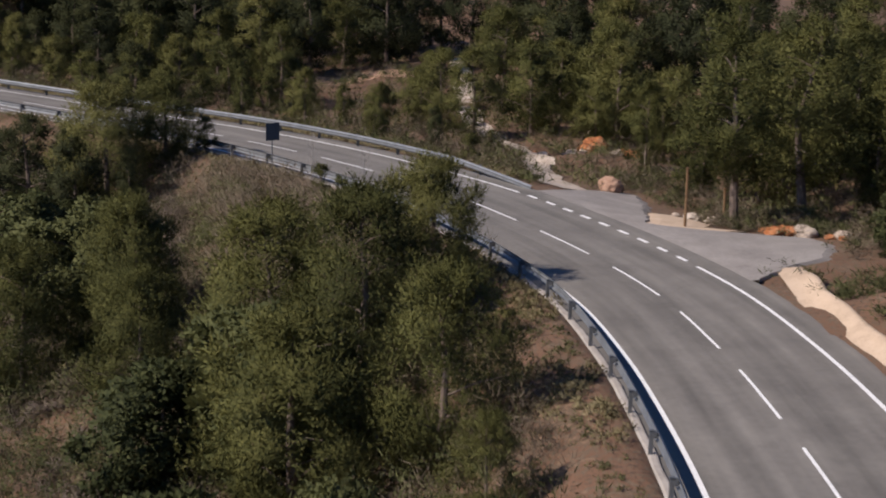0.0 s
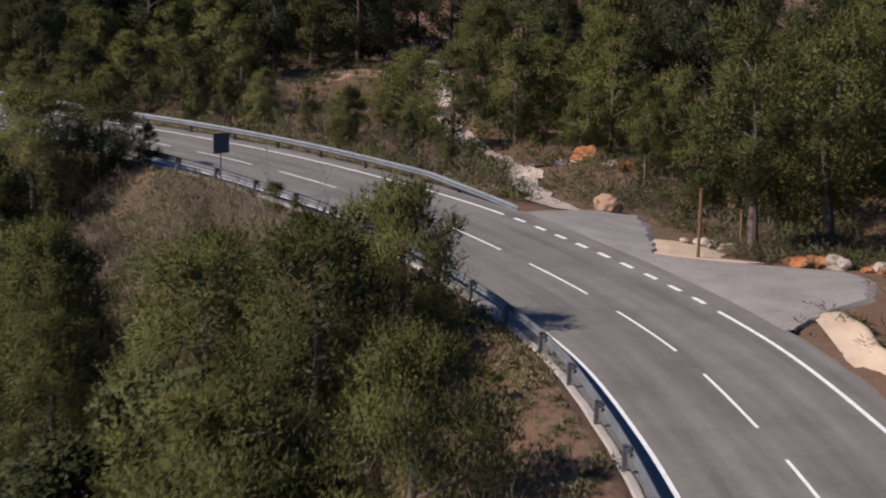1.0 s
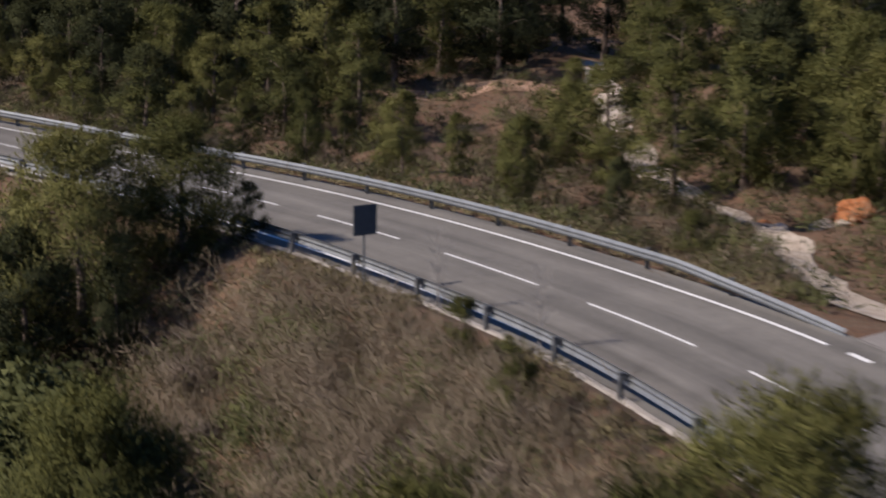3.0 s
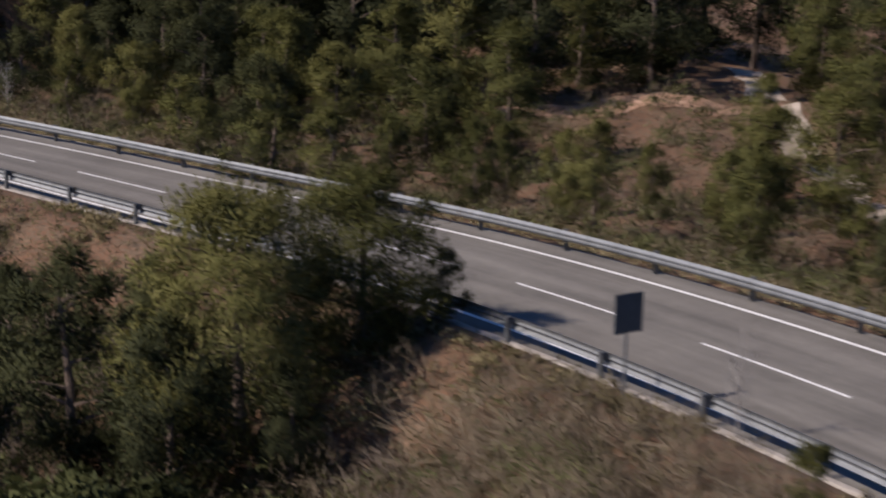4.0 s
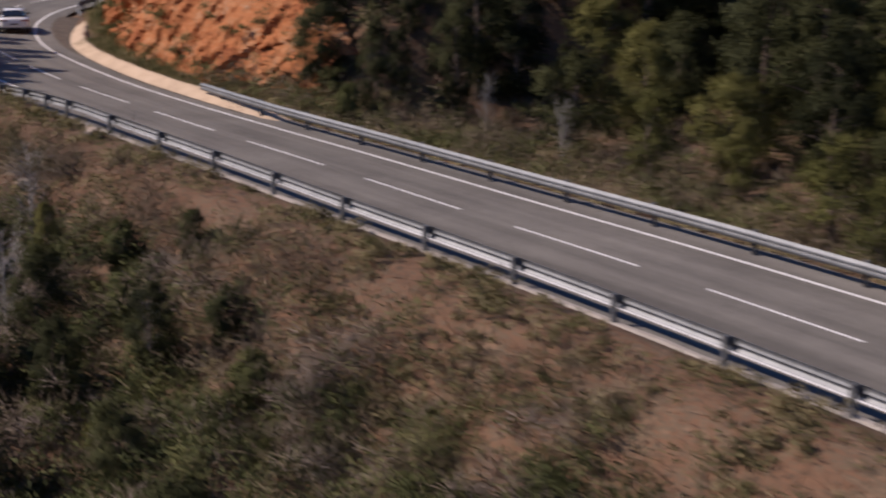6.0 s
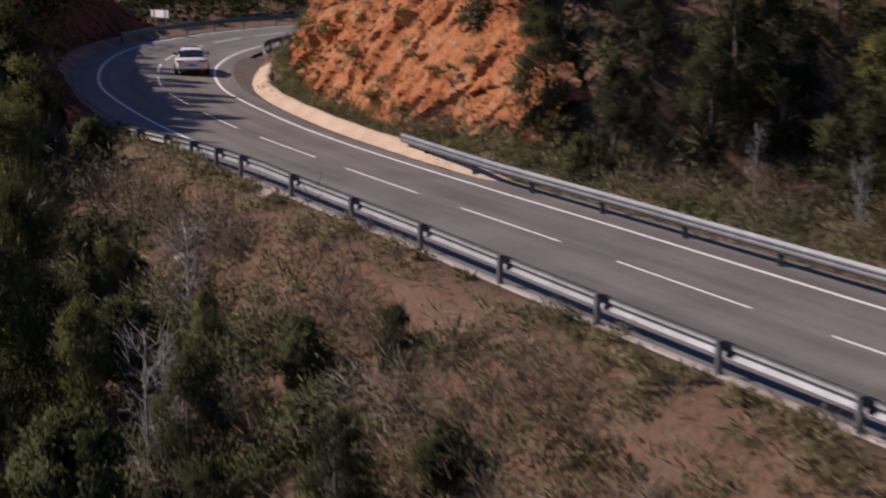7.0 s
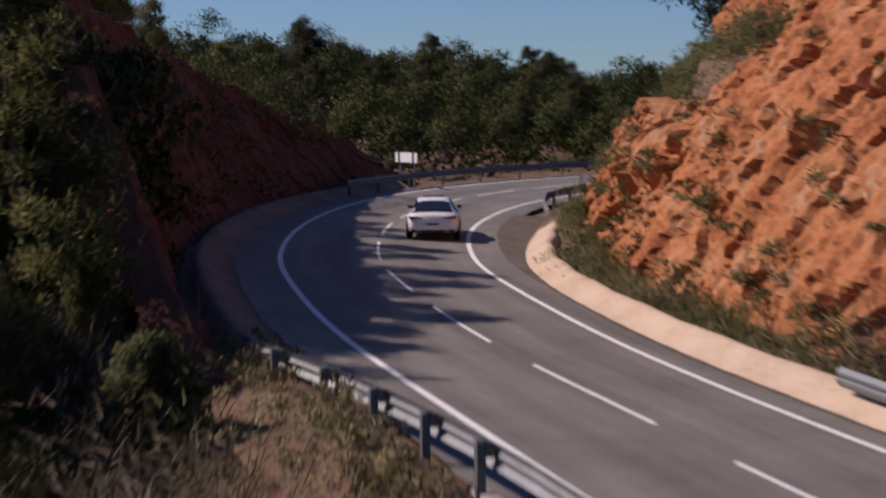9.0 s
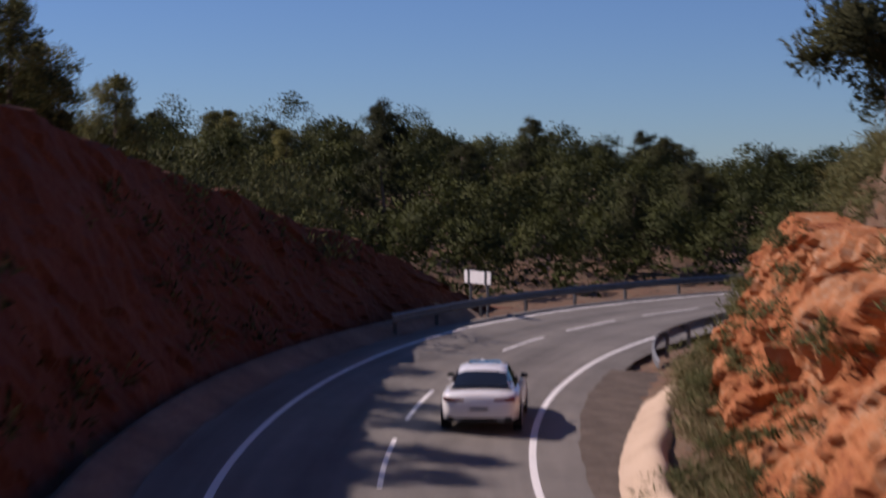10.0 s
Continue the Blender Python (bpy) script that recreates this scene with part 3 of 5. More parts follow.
# ---- plants ----
def leaf_cloud(rng, centres, reach, blades, length, width, up=0.35):
    """Narrow needles or leaves thrown out round many points; rows of three corners."""
    c = np.repeat(centres, blades, 0)
    r = np.repeat(np.broadcast_to(reach, len(centres)), blades)[:, None]
    d = rng.normal(size=c.shape)
    d[:, 2] = d[:, 2] * 0.8 + up
    d /= np.linalg.norm(d, axis=1)[:, None] + 1e-6
    a = c + d * r * rng.uniform(0.1, 0.9, (len(c), 1))
    side = np.cross(d, rng.normal(size=c.shape))
    side /= np.linalg.norm(side, axis=1)[:, None] + 1e-6
    tip = a + d * length * rng.uniform(0.6, 1.3, (len(c), 1))
    w = side * width * rng.uniform(0.35, 0.65, (len(c), 1))
    return np.stack([a - w, a + w, tip], 1).reshape(-1, 3)


def shoot_cloud(rng, starts, ways, size, needles, length, width):
    """Brushes of needles round upright shoots; rows of three corners."""
    n = len(starts)
    long = size * rng.uniform(0.6, 1.3, (n, 1))
    u = rng.uniform(0.0, 1.0, (n, needles, 1))
    a = starts[:, None] + ways[:, None] * long[:, None] * u
    d = ways[:, None] * 0.85 + rng.normal(size=(n, needles, 3)) * 0.5
    d /= np.linalg.norm(d, axis=2)[..., None] + 1e-6
    side = np.cross(d, rng.normal(size=d.shape))
    side /= np.linalg.norm(side, axis=2)[..., None] + 1e-6
    w = side * width * rng.uniform(0.35, 0.65, (n, needles, 1))
    tip = a + d * length * rng.uniform(0.6, 1.2, (n, needles, 1)) * (1.15 - 0.5 * u)
    return np.stack([a - w, a + w, tip], 2).reshape(-1, 3)


def soften(rng, verts, middles, mix=0.75):
    """Turns each leaf to face away from the middle of its clump, and gives normals that follow the clump's roundness."""
    v = verts.reshape(-1, 3, 3)
    out = v.mean(1) - middles
    out /= np.linalg.norm(out, axis=1)[:, None] + 1e-6
    g = np.cross(v[:, 1] - v[:, 0], v[:, 2] - v[:, 0])
    g /= np.linalg.norm(g, axis=1)[:, None] + 1e-9
    back = (g * out).sum(1) < 0
    v[back] = v[back][:, ::-1]
    g[back] *= -1
    n = out * mix + g * (1 - mix) + rng.normal(size=g.shape) * 0.12
    n /= np.linalg.norm(n, axis=1)[:, None] + 1e-9
    return v.reshape(-1, 3), np.repeat(n, 3, 0)


def tri_mesh(name, verts, mat, normals=None):
    """A mesh of separate triangles."""
    me = bpy.data.meshes.new(name)
    me.from_pydata(verts, [], np.arange(len(verts)).reshape(-1, 3))
    me.materials.append(mat)
    me.update()
    if normals is not None:
        me.normals_split_custom_set_from_vertices(normals.tolist())
    return me


def make_tree(seed, name, label, height, radius, low, mat, boughs=60, tufts=14, blades=14, length=0.26, width=0.045, wide_at=0.35, lean=0.3, limbs=12, bark=M_BARK, inner=20, reach=0.2, bough=(0.24, 0.42), up=0.35, shoot=0.0):
    """A tapered trunk with limbs, and an uneven crown of needle clumps on boughs."""
    rng = np.random.RandomState(seed)
    root = thing(name, Matrix(), label, "tree", "trees along the road")
    u = rng.uniform(0, 1, boughs) ** 0.9
    prof = np.where(u < wide_at, 0.72 + 0.28 * u / wide_at, np.sqrt(np.clip(1 - ((u - wide_at) / (1.04 - wide_at)) ** 2, 0, 1)) ** 1.1)
    ang = np.arange(boughs) * 2.399 + rng.uniform(-0.5, 0.5, boughs)
    uneven = 1 + 0.22 * np.sin(ang * 2 + seed) + 0.14 * np.sin(ang * 3 + 2 * seed)
    br = radius * rng.uniform(bough[0], bough[1], boughs) * (0.55 + 0.45 * prof)
    rr = np.clip(radius * prof * uneven * np.sqrt(rng.uniform(0.12, 1.0, boughs)) - 0.4 * br, 0, None)
    ctr = np.stack([np.cos(ang) * rr, np.sin(ang) * rr, low + (height - low) * u - 0.3 * br], 1)
    d = rng.normal(size=(boughs, tufts, 3))
    d /= np.linalg.norm(d, axis=2)[..., None]
    pts = ctr[:, None] + d * br[:, None, None] * rng.uniform(0.55, 1.05, (boughs, tufts, 1)) * np.array([1, 1, 0.72])
    if shoot:
        ways = d * np.array([0.55, 0.55, 0.3]) + np.array([0, 0, up]) + rng.normal(size=d.shape) * 0.16
        ways /= np.linalg.norm(ways, axis=2)[..., None]
        outer = shoot_cloud(rng, pts.reshape(-1, 3), ways.reshape(-1, 3), shoot, blades, length, width)
    else:
        outer = leaf_cloud(rng, pts.reshape(-1, 3), reach, blades, length, width, up)
    fill = leaf_cloud(rng, ctr, br * 0.85, inner * 5, length * 0.85, width * 2.2)
    middle = np.concatenate([np.repeat(ctr, tufts * blades, 0), np.repeat(ctr, inner * 5, 0)])
    heart = np.array([0, 0, low + 0.42 * (height - low)])
    verts, normals = soften(rng, np.concatenate([outer, fill]), middle * 0.62 + heart * 0.38 - np.array([0, 0, 0.15]))
    crown = new("crown", tri_mesh("crown", verts, mat, normals))
    crown.parent = root
    tv, tf = [], []
    top = Vector((rng.uniform(-lean, lean), rng.uniform(-lean, lean), height * 0.9))
    bend = Vector((rng.uniform(-lean, lean), rng.uniform(-lean, lean), height * 0.5))
    r0 = 0.022 * height + 0.03
    tube(tv, tf, [Vector((0, 0, -0.8)), Vector((0, 0, 0.3)), bend * 0.5, bend, (bend + top) / 2, top], [r0 * 1.3, r0, r0 * 0.82, r0 * 0.6, r0 * 0.36, 0.02], 8)
    mesh_object("trunk", tv, tf, bark, root)
    lv, lf = [], []
    for j in rng.permutation(boughs)[:limbs]:
        c = Vector(ctr[j])
        f = min(1.0, max(0.5, c.z - 0.5 * c.xy.length) / (height * 0.9))
        start = bend * (f / 0.5) if f < 0.5 else bend.lerp(top, (f - 0.5) / 0.5)
        tube(lv, lf, [start, start.lerp(c, 0.5) + Vector((0, 0, 0.12)), c], [r0 * 0.3, r0 * 0.2, 0.012], 5)
    tagged(mesh_object("branchwork", lv, lf, bark, root), kind="stuff")
    return root


def bare_tree(seed, height):
    """A leafless grey tree: trunk and thin twigs."""
    rng = np.random.RandomState(seed)
    root = thing("bare_tree", Matrix(), "leafless grey tree with thin upright twigs", "tree", "trees along the road")
    tv, tf = [], []
    tube(tv, tf, [(0, 0, -0.5), (0.05, 0, height * 0.35), (-0.05, 0.06, height * 0.7), (0.02, 0, height)], [0.06, 0.05, 0.03, 0.008], 7)
    mesh_object("trunk", tv, tf, M_GREYWOOD, root)
    lv, lf = [], []
    for k in range(46):
        z = height * rng.uniform(0.15, 0.95)
        a, L = k * 2.4, height * rng.uniform(0.12, 0.3)
        e = Vector((math.cos(a) * L * 0.7, math.sin(a) * L * 0.7, z + L * 0.6))
        tube(lv, lf, [(0, 0, z), (e.x * 0.5, e.y * 0.5, z + L * 0.2), e], [0.016, 0.011, 0.004], 4)
        for _ in range(3):
            f = e + Vector(rng.normal(size=3)) * 0.22
            tube(lv, lf, [e * 0.6 + Vector((0, 0, z)) * 0.4, f], [0.008, 0.003], 3)
    tagged(mesh_object("branchwork", lv, lf, M_GREYWOOD, root), kind="stuff")
    return root


PINE = "olive-green pine tree with a dense uneven crown"
TREES = {
    "pine": [make_tree(11 + k, "pine_tree", PINE, 7.2 + 0.6 * k, 3.1 + 0.2 * k, 0.2, M_PINE, boughs=120, tufts=20, blades=14, length=0.2, width=0.026, inner=34, up=0.75, bough=(0.2, 0.34), shoot=0.42) for k in range(3)],
    "tall": [make_tree(31 + k, "pine_tree", "tall pine tree with a bare lower trunk", 9.5 + k, 3.0, 2.6, M_PINE, boughs=58, tufts=14, blades=12, length=0.24, width=0.034, wide_at=0.45, lean=0.6, inner=34, up=0.6, shoot=0.45) for k in range(2)],
    "dark": [make_tree(51 + k, "pine_tree", "dark green pine tree in the woodland", 8.0 + k, 2.9, 0.6, M_DARKPINE, boughs=56, tufts=12, blades=10, length=0.26, width=0.045, inner=34, up=0.6, shoot=0.45) for k in range(3)],
    "mid": [make_tree(61 + k, "pine_tree", "olive-green pine tree in the woodland", 6.5 + k, 2.7, 0.4, M_PINE, boughs=60, tufts=13, blades=11, length=0.23, width=0.036, inner=34, up=0.7, shoot=0.42) for k in range(3)],
    "oak": [make_tree(71 + k, "holm_oak", "dark holm oak with small dense leaves", 5.0 + 0.8 * k, 2.6, 0.1, M_OAK, boughs=72, tufts=11, blades=9, length=0.19, width=0.1, wide_at=0.45, inner=26) for k in range(2)],
    "young": [make_tree(91 + k, "young_pine", "young pale-green pine beside the road", 3.6 + 0.5 * k, 1.35, 0.1, M_PINE, boughs=36, tufts=12, blades=11, length=0.17, width=0.026, wide_at=0.2, inner=16, up=0.75, shoot=0.32) for k in range(2)],
    "umbrella": [make_tree(87, "pine_tree", "dark pine with a bare trunk leaning over the red rock", 9.0, 2.3, 5.2, M_DARKPINE, boughs=30, tufts=26, blades=24, length=0.18, width=0.03, wide_at=0.3, lean=0.9, inner=120, up=0.5, shoot=0.3, bough=(0.3, 0.45), limbs=16)],
    "bare": [bare_tree(95 + k, 4.2 + k) for k in range(2)],
}
USED = set()


def plant(kind, variant, x, y, size=1.0, turn=0.0, wide=1.0, sink=0.05):
    if -25.5 < x < -14.5 and 66 < y < 88:  # the clearing with the track
        return None
    base = TREES[kind][variant % len(TREES[kind])]
    m = Matrix.Translation((x, y, ground_at(x, y) - sink)) @ Matrix.Rotation(turn, 4, "Z") @ Matrix.Diagonal((size * wide, size * wide, size, 1))
    if base.name not in USED:
        USED.add(base.name)
        base.matrix_basis = m
        return base
    ob = copy_thing(base, m)
    ob.matrix_basis = m
    return ob


def crown_to(kind, variant, x, y, top, turn=0.0, wide=1.0):
    """Plants a tree at x, y whose tip reaches the height top."""
    full = {"pine": (7.2, 7.8, 8.4), "tall": (9.5, 10.5), "dark": (8.0, 9.0, 10.0), "mid": (6.5, 7.5, 8.5), "oak": (5.0, 5.8), "young": (3.6, 4.1), "bare": (4.2, 5.2), "umbrella": (9.0,)}[kind]
    h = full[variant % len(full)]
    size = max(0.3, (top - ground_at(x, y)) / h)
    return plant(kind, variant, x, y, size, turn, wide)


# slope below the road: kind, variant, x, y, height of the tip, spread
for kind, var, x, y, top, wide in [
    ("pine", 0, -10.6, 10.0, 5.2, 1.0), ("pine", 1, -13.2, 6.0, 4.5, 1.05), ("pine", 2, -9.6, -5.2, 3.9, 0.95), ("pine", 0, -14.5, -4.0, 1.9, 1.1), ("oak", 0, -16.0, 1.0, 0.6, 1.1),
    ("pine", 1, -17.3, 9.5, 3.2, 1.1), ("oak", 1, -12.0, -13.5, -0.6, 1.1), ("oak", 0, -17.5, -11.0, -2.2, 1.2), ("pine", 2, -8.0, -12.5, 1.2, 0.9), ("young", 0, -7.6, 3.0, 0.9, 1.2),
    ("pine", 0, -25.5, 20.5, 1.6, 0.9), ("oak", 1, -29.0, 26.0, 0.4, 1.2), ("pine", 1, -30.5, 19.0, -0.6, 1.0), ("pine", 2, -23.5, 13.0, -0.4, 1.0), ("oak", 0, -20.5, 4.0, -2.2, 1.2),
    ("pine", 0, -28.0, 41.0, 5.5, 1.05), ("pine", 1, -31.0, 38.6, 5.2, 1.1), ("dark", 2, -36.0, 39.5, 3.2, 1.1), ("dark", 0, -39.6, 44.6, 1.6, 1.1), ("mid", 1, -25.8, 42.2, 3.0, 0.8), ("dark", 1, -34.5, 43.0, 2.4, 0.9), ("dark", 1, -39.0, 36.0, 1.8, 1.0), ("oak", 1, -33.0, 30.5, 0.2, 1.2),
    ("young", 1, -17.2, 28.6, 2.3, 0.8), ("young", 0, -15.6, 24.0, 2.2, 0.8), ("mid", 0, -42.0, 29.0, -1.0, 1.0),
    ("dark", 0, -60.0, 52.0, -0.6, 1.1), ("dark", 1, -55.6, 52.6, -0.4, 1.1), ("dark", 2, -57.4, 57.4, 0.7, 0.9), ("dark", 0, -52.6, 50.2, -1.2, 1.2), ("dark", 1, -50.0, 47.6, -1.6, 1.2), ("dark", 0, -32.4, 36.4, 2.4, 0.9), ("dark", 2, -29.2, 36.2, 1.4, 0.8), ("young", 0, -57.5, 54.5, -2.2, 1.3), ("oak", 1, -55.5, 58.4, -0.9, 0.9), ("mid", 0, -69.5, 60.5, 4.0, 0.7), ("pine", 0, -72.5, 64.5, 4.0, 0.8), ("dark", 1, -66.0, 57.0, 0.8, 0.9),
    ("pine", 1, -77.0, 69.5, 5.6, 0.75), ("pine", 2, -80.5, 73.5, 5.4, 0.8), ("oak", 0, -78.2, 75.2, 4.4, 0.7), ("mid", 1, -85.0, 78.5, 7.6, 0.8), ("mid", 2, -84.0, 73.0, 7.0, 0.8), ("mid", 0, -76.0, 62.5, 4.0, 0.9),
    ("oak", 0, -63.0, 56.0, 1.0, 0.8), ("oak", 1, -60.0, 60.2, 0.0, 0.8), ("mid", 1, -66.5, 60.5, 2.0, 0.6), ("mid", 2, -64.6, 63.0, 0.8, 0.6), ("oak", 1, -73.5, 69.3, 2.4, 0.9), ("oak", 0, -70.6, 67.4, 1.7, 1.0), ("oak", 1, -61.4, 62.4, 1.9, 0.8), ("bare", 0, -66.0, 64.2, 3.4, 0.9), ("bare", 1, -72.6, 65.4, 3.2, 1.0), ("mid", 0, -70.0, 66.0, 2.4, 0.7), ("mid", 2, -81.6, 76.8, 5.2, 0.6), ("mid", 0, -88.5, 80.5, 9.6, 0.8), ("oak", 1, -91.0, 84.0, 10.6, 0.8), ("mid", 1, -52.5, 48.5, -2.6, 0.9), ("oak", 1, -56.5, 50.0, -2.4, 1.0), ("oak", 0, -48.0, 44.0, -3.2, 1.0), ("mid", 0, -45.0, 47.5, -1.6, 0.7), ("young", 1, -51.5, 53.0, -1.2, 1.0), ("oak", 0, -41.0, 41.5, -0.6, 1.0), ("oak", 1, -44.5, 39.5, -2.2, 1.1), ("oak", 1, -53.5, 56.0, -0.6, 0.9), ("dark", 2, -59.5, 55.8, 0.6, 0.9), ("dark", 0, -62.5, 59.5, 1.6, 0.8), ("oak", 0, -50.5, 46.5, -2.6, 1.0), ("oak", 1, -67.5, 63.5, 1.6, 0.9), ("oak", 0, -59.0, 62.6, 1.0, 0.7),
    ("bare", 0, -63.5, 59.2, 1.8, 1.0), ("bare", 1, -70.0, 57.6, 1.5, 1.0), ("bare", 0, -57.6, 57.6, 0.8, 1.0), ("bare", 1, -18.2, 33.6, 3.2, 0.8), ("bare", 0, -15.0, 29.8, 2.8, 0.8)]:
    crown_to(kind, var, x, y, top, (x * 7.3 + y * 3.1) % 6.28, wide)

rng = np.random.RandomState(5)
PATHWAY = np.array([rp(*q).xy[:] for q in [(33.2, -9.0), (35.0, -9.4), (38.5, -11.4), (42.0, -13.8), (46.0, -17.5)]] + [(-8.0, 60), (-9.5, 66), (-10.5, 75), (-11.5, 92), (-12, 104)])
PATH_DENSE = np.array([PATHWAY[i] + (PATHWAY[i + 1] - PATHWAY[i]) * k / 10 for i in range(len(PATHWAY) - 1) for k in range(10)])


def near_path(x, y, gap):
    return min(np.hypot(PATH_DENSE[:, 0] - x, PATH_DENSE[:, 1] - y)) < gap


# trees behind far rail and at turning place, placed to fit the camera's view
VIEW_TREES = [("tall", 0, 4.2, 26.5, 9.6, 1.0), ("tall", 1, 8.5, 30.5, 10.2, 1.05), ("mid", 0, -5.5, 61.5, 7.0, 1.0), ("mid", 1, 0.5, 66.0, 8.0, 1.1), ("mid", 2, 1.5, 47.0, 5.4, 0.8), ("mid", 0, 4.0, 38.5, 5.6, 0.9), ("oak", 0, 10.5, 16.5, 3.6, 0.9), ("tall", 0, 14.0, 24.0, 9.5, 1.1),
         ("young", 0, -35.0, 63.2, 5.0, 1.25), ("young", 1, -38.6, 66.2, 4.3, 1.1), ("young", 0, -40.6, 71.0, 4.6, 1.3), ("young", 1, -32.4, 62.0, 4.6, 1.2), ("mid", 1, -26.0, 57.8, 4.7, 0.75), ("mid", 2, -21.5, 57.2, 4.9, 0.8), ("mid", 0, -16.0, 53.0, 4.4, 0.8), ("mid", 1, -29.8, 62.8, 4.0, 0.7), ("mid", 0, -22.5, 63.0, 3.7, 0.75), ("mid", 2, -19.2, 61.5, 3.4, 0.75), ("mid", 1, -25.2, 65.2, 3.6, 0.7), ("mid", 0, -16.4, 59.5, 3.5, 0.75),
         ("mid", 2, -13.6, 73.0, 5.2, 0.9), ("mid", 0, -19.0, 70.0, 5.0, 0.9), ("dark", 0, -12.0, 49.0, 3.4, 0.6), ("young", 1, -9.6, 42.6, 2.4, 1.1), ("dark", 2, -61.8, 86.2, 6.2, 0.75), ("dark", 1, -58.0, 91.0, 9.0, 0.9), ("dark", 2, -65.0, 98.0, 11.0, 1.0),
         ("dark", 0, -70.5, 97.5, 10.5, 0.9), ("umbrella", 0, -98.2, 132.4, 19.6, 1.0), ("dark", 0, -66.0, 93.0, 10.5, 0.8), ("dark", 1, -62.6, 89.4, 8.5, 0.8), ("dark", 0, -67.0, 98.0, 13.0, 0.8), ("dark", 1, -62.5, 96.5, 12.0, 0.8), ("dark", 2, -59.6, 87.6, 7.0, 0.8), ("dark", 2, -70.6, 102.6, 15.5, 0.8), ("dark", 0, -66.0, 104.5, 15.0, 0.8), ("dark", 0, -60.0, 93.0, 10.0, 0.8), ("dark", 1, -61.0, 101.5, 13.5, 0.8), ("dark", 0, -65.6, 86.0, 8.0, 0.8), ("dark", 1, -69.6, 91.0, 12.5, 0.75), ("dark", 2, -67.2, 89.2, 10.5, 0.7), ("dark", 1, -66.0, 91.5, 12.5, 0.8), ("dark", 0, -63.6, 91.0, 11.0, 0.8), ("dark", 0, -68.8, 94.5, 13.5, 0.8), ("dark", 1, -62.2, 84.6, 6.6, 0.7), ("dark", 2, -59.5, 90.0, 10.0, 0.8), ("oak", 0, -63.0, 83.4, 3.8, 0.8), ("oak", 1, 9.6, 8.5, 3.4, 0.8), ("oak", 0, 10.2, 3.0, 3.8, 0.8), ("mid", 0, 13.0, 11.0, 6.0, 0.8), ("mid", 1, 14.5, 1.0, 7.0, 0.8), ("mid", 2, 12.0, -7.0, 6.5, 0.8), ("bare", 1, -56.6, 83.2, 4.6, 0.9), ("bare", 0, -52.4, 80.2, 3.9, 0.9)]
taken = [(x, y) for _, _, x, y, _, _ in VIEW_TREES]
for kind, var, x, y, top, wide in VIEW_TREES:
    crown_to(kind, var, x, y, top, (x * 5.1 + y * 2.3) % 6.28, wide)
# the rest of the woodland
count = 0
for k in range(2600):
    s, e = rng.uniform(-14, 121), rng.uniform(10, 56)
    p = rp(s, -e)
    if (s < 38 and e < 19) or (s > 103 and e < 12.5) or (s > 112 and e < 21) or near_path(p.x, p.y, 2.9) or (-5.0 < p.x < 0.8 and 37 < p.y < 57) or (p.x + 17) ** 2 / 90 + (p.y - 80) ** 2 / 30 < 1:
        continue
    gap = 3.0 if e < 30 else 4.0
    if 40 < s < 100 and e < 15 and rng.uniform() < 0.55:
        continue
    if any((p.x - a) ** 2 + (p.y - b) ** 2 < gap * gap for a, b in taken):
        continue
    taken.append((p.x, p.y))
    turn = rng.uniform(0, 6.28)
    if e < 14:
        plant(("young", "young", "oak")[rng.randint(3)], rng.randint(3), p.x, p.y, rng.uniform(0.6, 1.0), turn)
    elif e < 24 and s > 38:
        plant(("dark" if s > 82 else "mid", "mid", "dark" if s > 60 else "mid")[rng.randint(3)], rng.randint(3), p.x, p.y, rng.uniform(0.6, 0.85), turn)
    elif s > 44 and e > 20:
        plant(("dark", "dark", "dark", "mid")[rng.randint(4)], rng.randint(3), p.x, p.y, rng.uniform(0.85, 1.15), turn)
    else:
        plant(("mid", "tall", "mid", "mid")[rng.randint(4)], rng.randint(3), p.x, p.y, rng.uniform(0.8, 1.15), turn)
    count += 1
    if count > 215:
        break
for s, e, size in [(118.5, 9.0, 1.1), (120.5, 9.3, 1.4), (122, 9.0, 0.9), (123.6, 8.9, 1.3), (127.4, 8.9, 1.3), (130.4, 9.0, 1.4), (133.6, 9.0, 1.0), (137.2, 8.9, 1.4), (141, 8.9, 1.3), (145, 8.8, 1.4), (149.5, 8.7, 1.3), (125.5, 9.3, 1.1), (129, 9.2, 0.8), (132, 9.4, 1.2), (135.5, 9.2, 0.8), (139, 9.2, 1.1), (143, 9.0, 0.9), (147, 9.0, 1.1), (152, 8.8, 0.9), (157, 8.6, 0.9)]:
    p = rp(s, e)
    plant("young", int(s), p.x, p.y, size, s)
for s, e, size in [(121, 10.0, 0.45), (123.5, 10.2, 0.55), (126, 9.9, 0.7), (128.5, 10.2, 0.62), (131, 10.0, 0.5), (133.5, 10.2, 0.68), (136, 10.0, 0.55), (138.5, 9.8, 0.66), (141.5, 10.0, 0.45), (144, 9.6, 0.6), (149, 9.4, 0.5), (155, 9.2, 0.4)]:
    p = rp(s, e)
    plant("mid", int(s), p.x, p.y, size, s, 0.9)
for s, e, size in [(117.5, 11.5, 0.8), (119.5, 13.5, 0.75), (122, 12.0, 0.6), (127, 11.4, 0.5), (129.5, 11.3, 0.55), (133.2, 11.4, 0.5), (135.4, 11.3, 0.6), (137.8, 11.5, 0.6), (141.2, 11.3, 0.62), (143.4, 11.4, 0.64), (146.8, 11.2, 0.55), (149, 11.3, 0.6), (151, 11.2, 0.5), (155, 11, 0.5)]:
    p = rp(s, e)
    plant("mid", int(s * 3), p.x, p.y, size, s, 1.0)
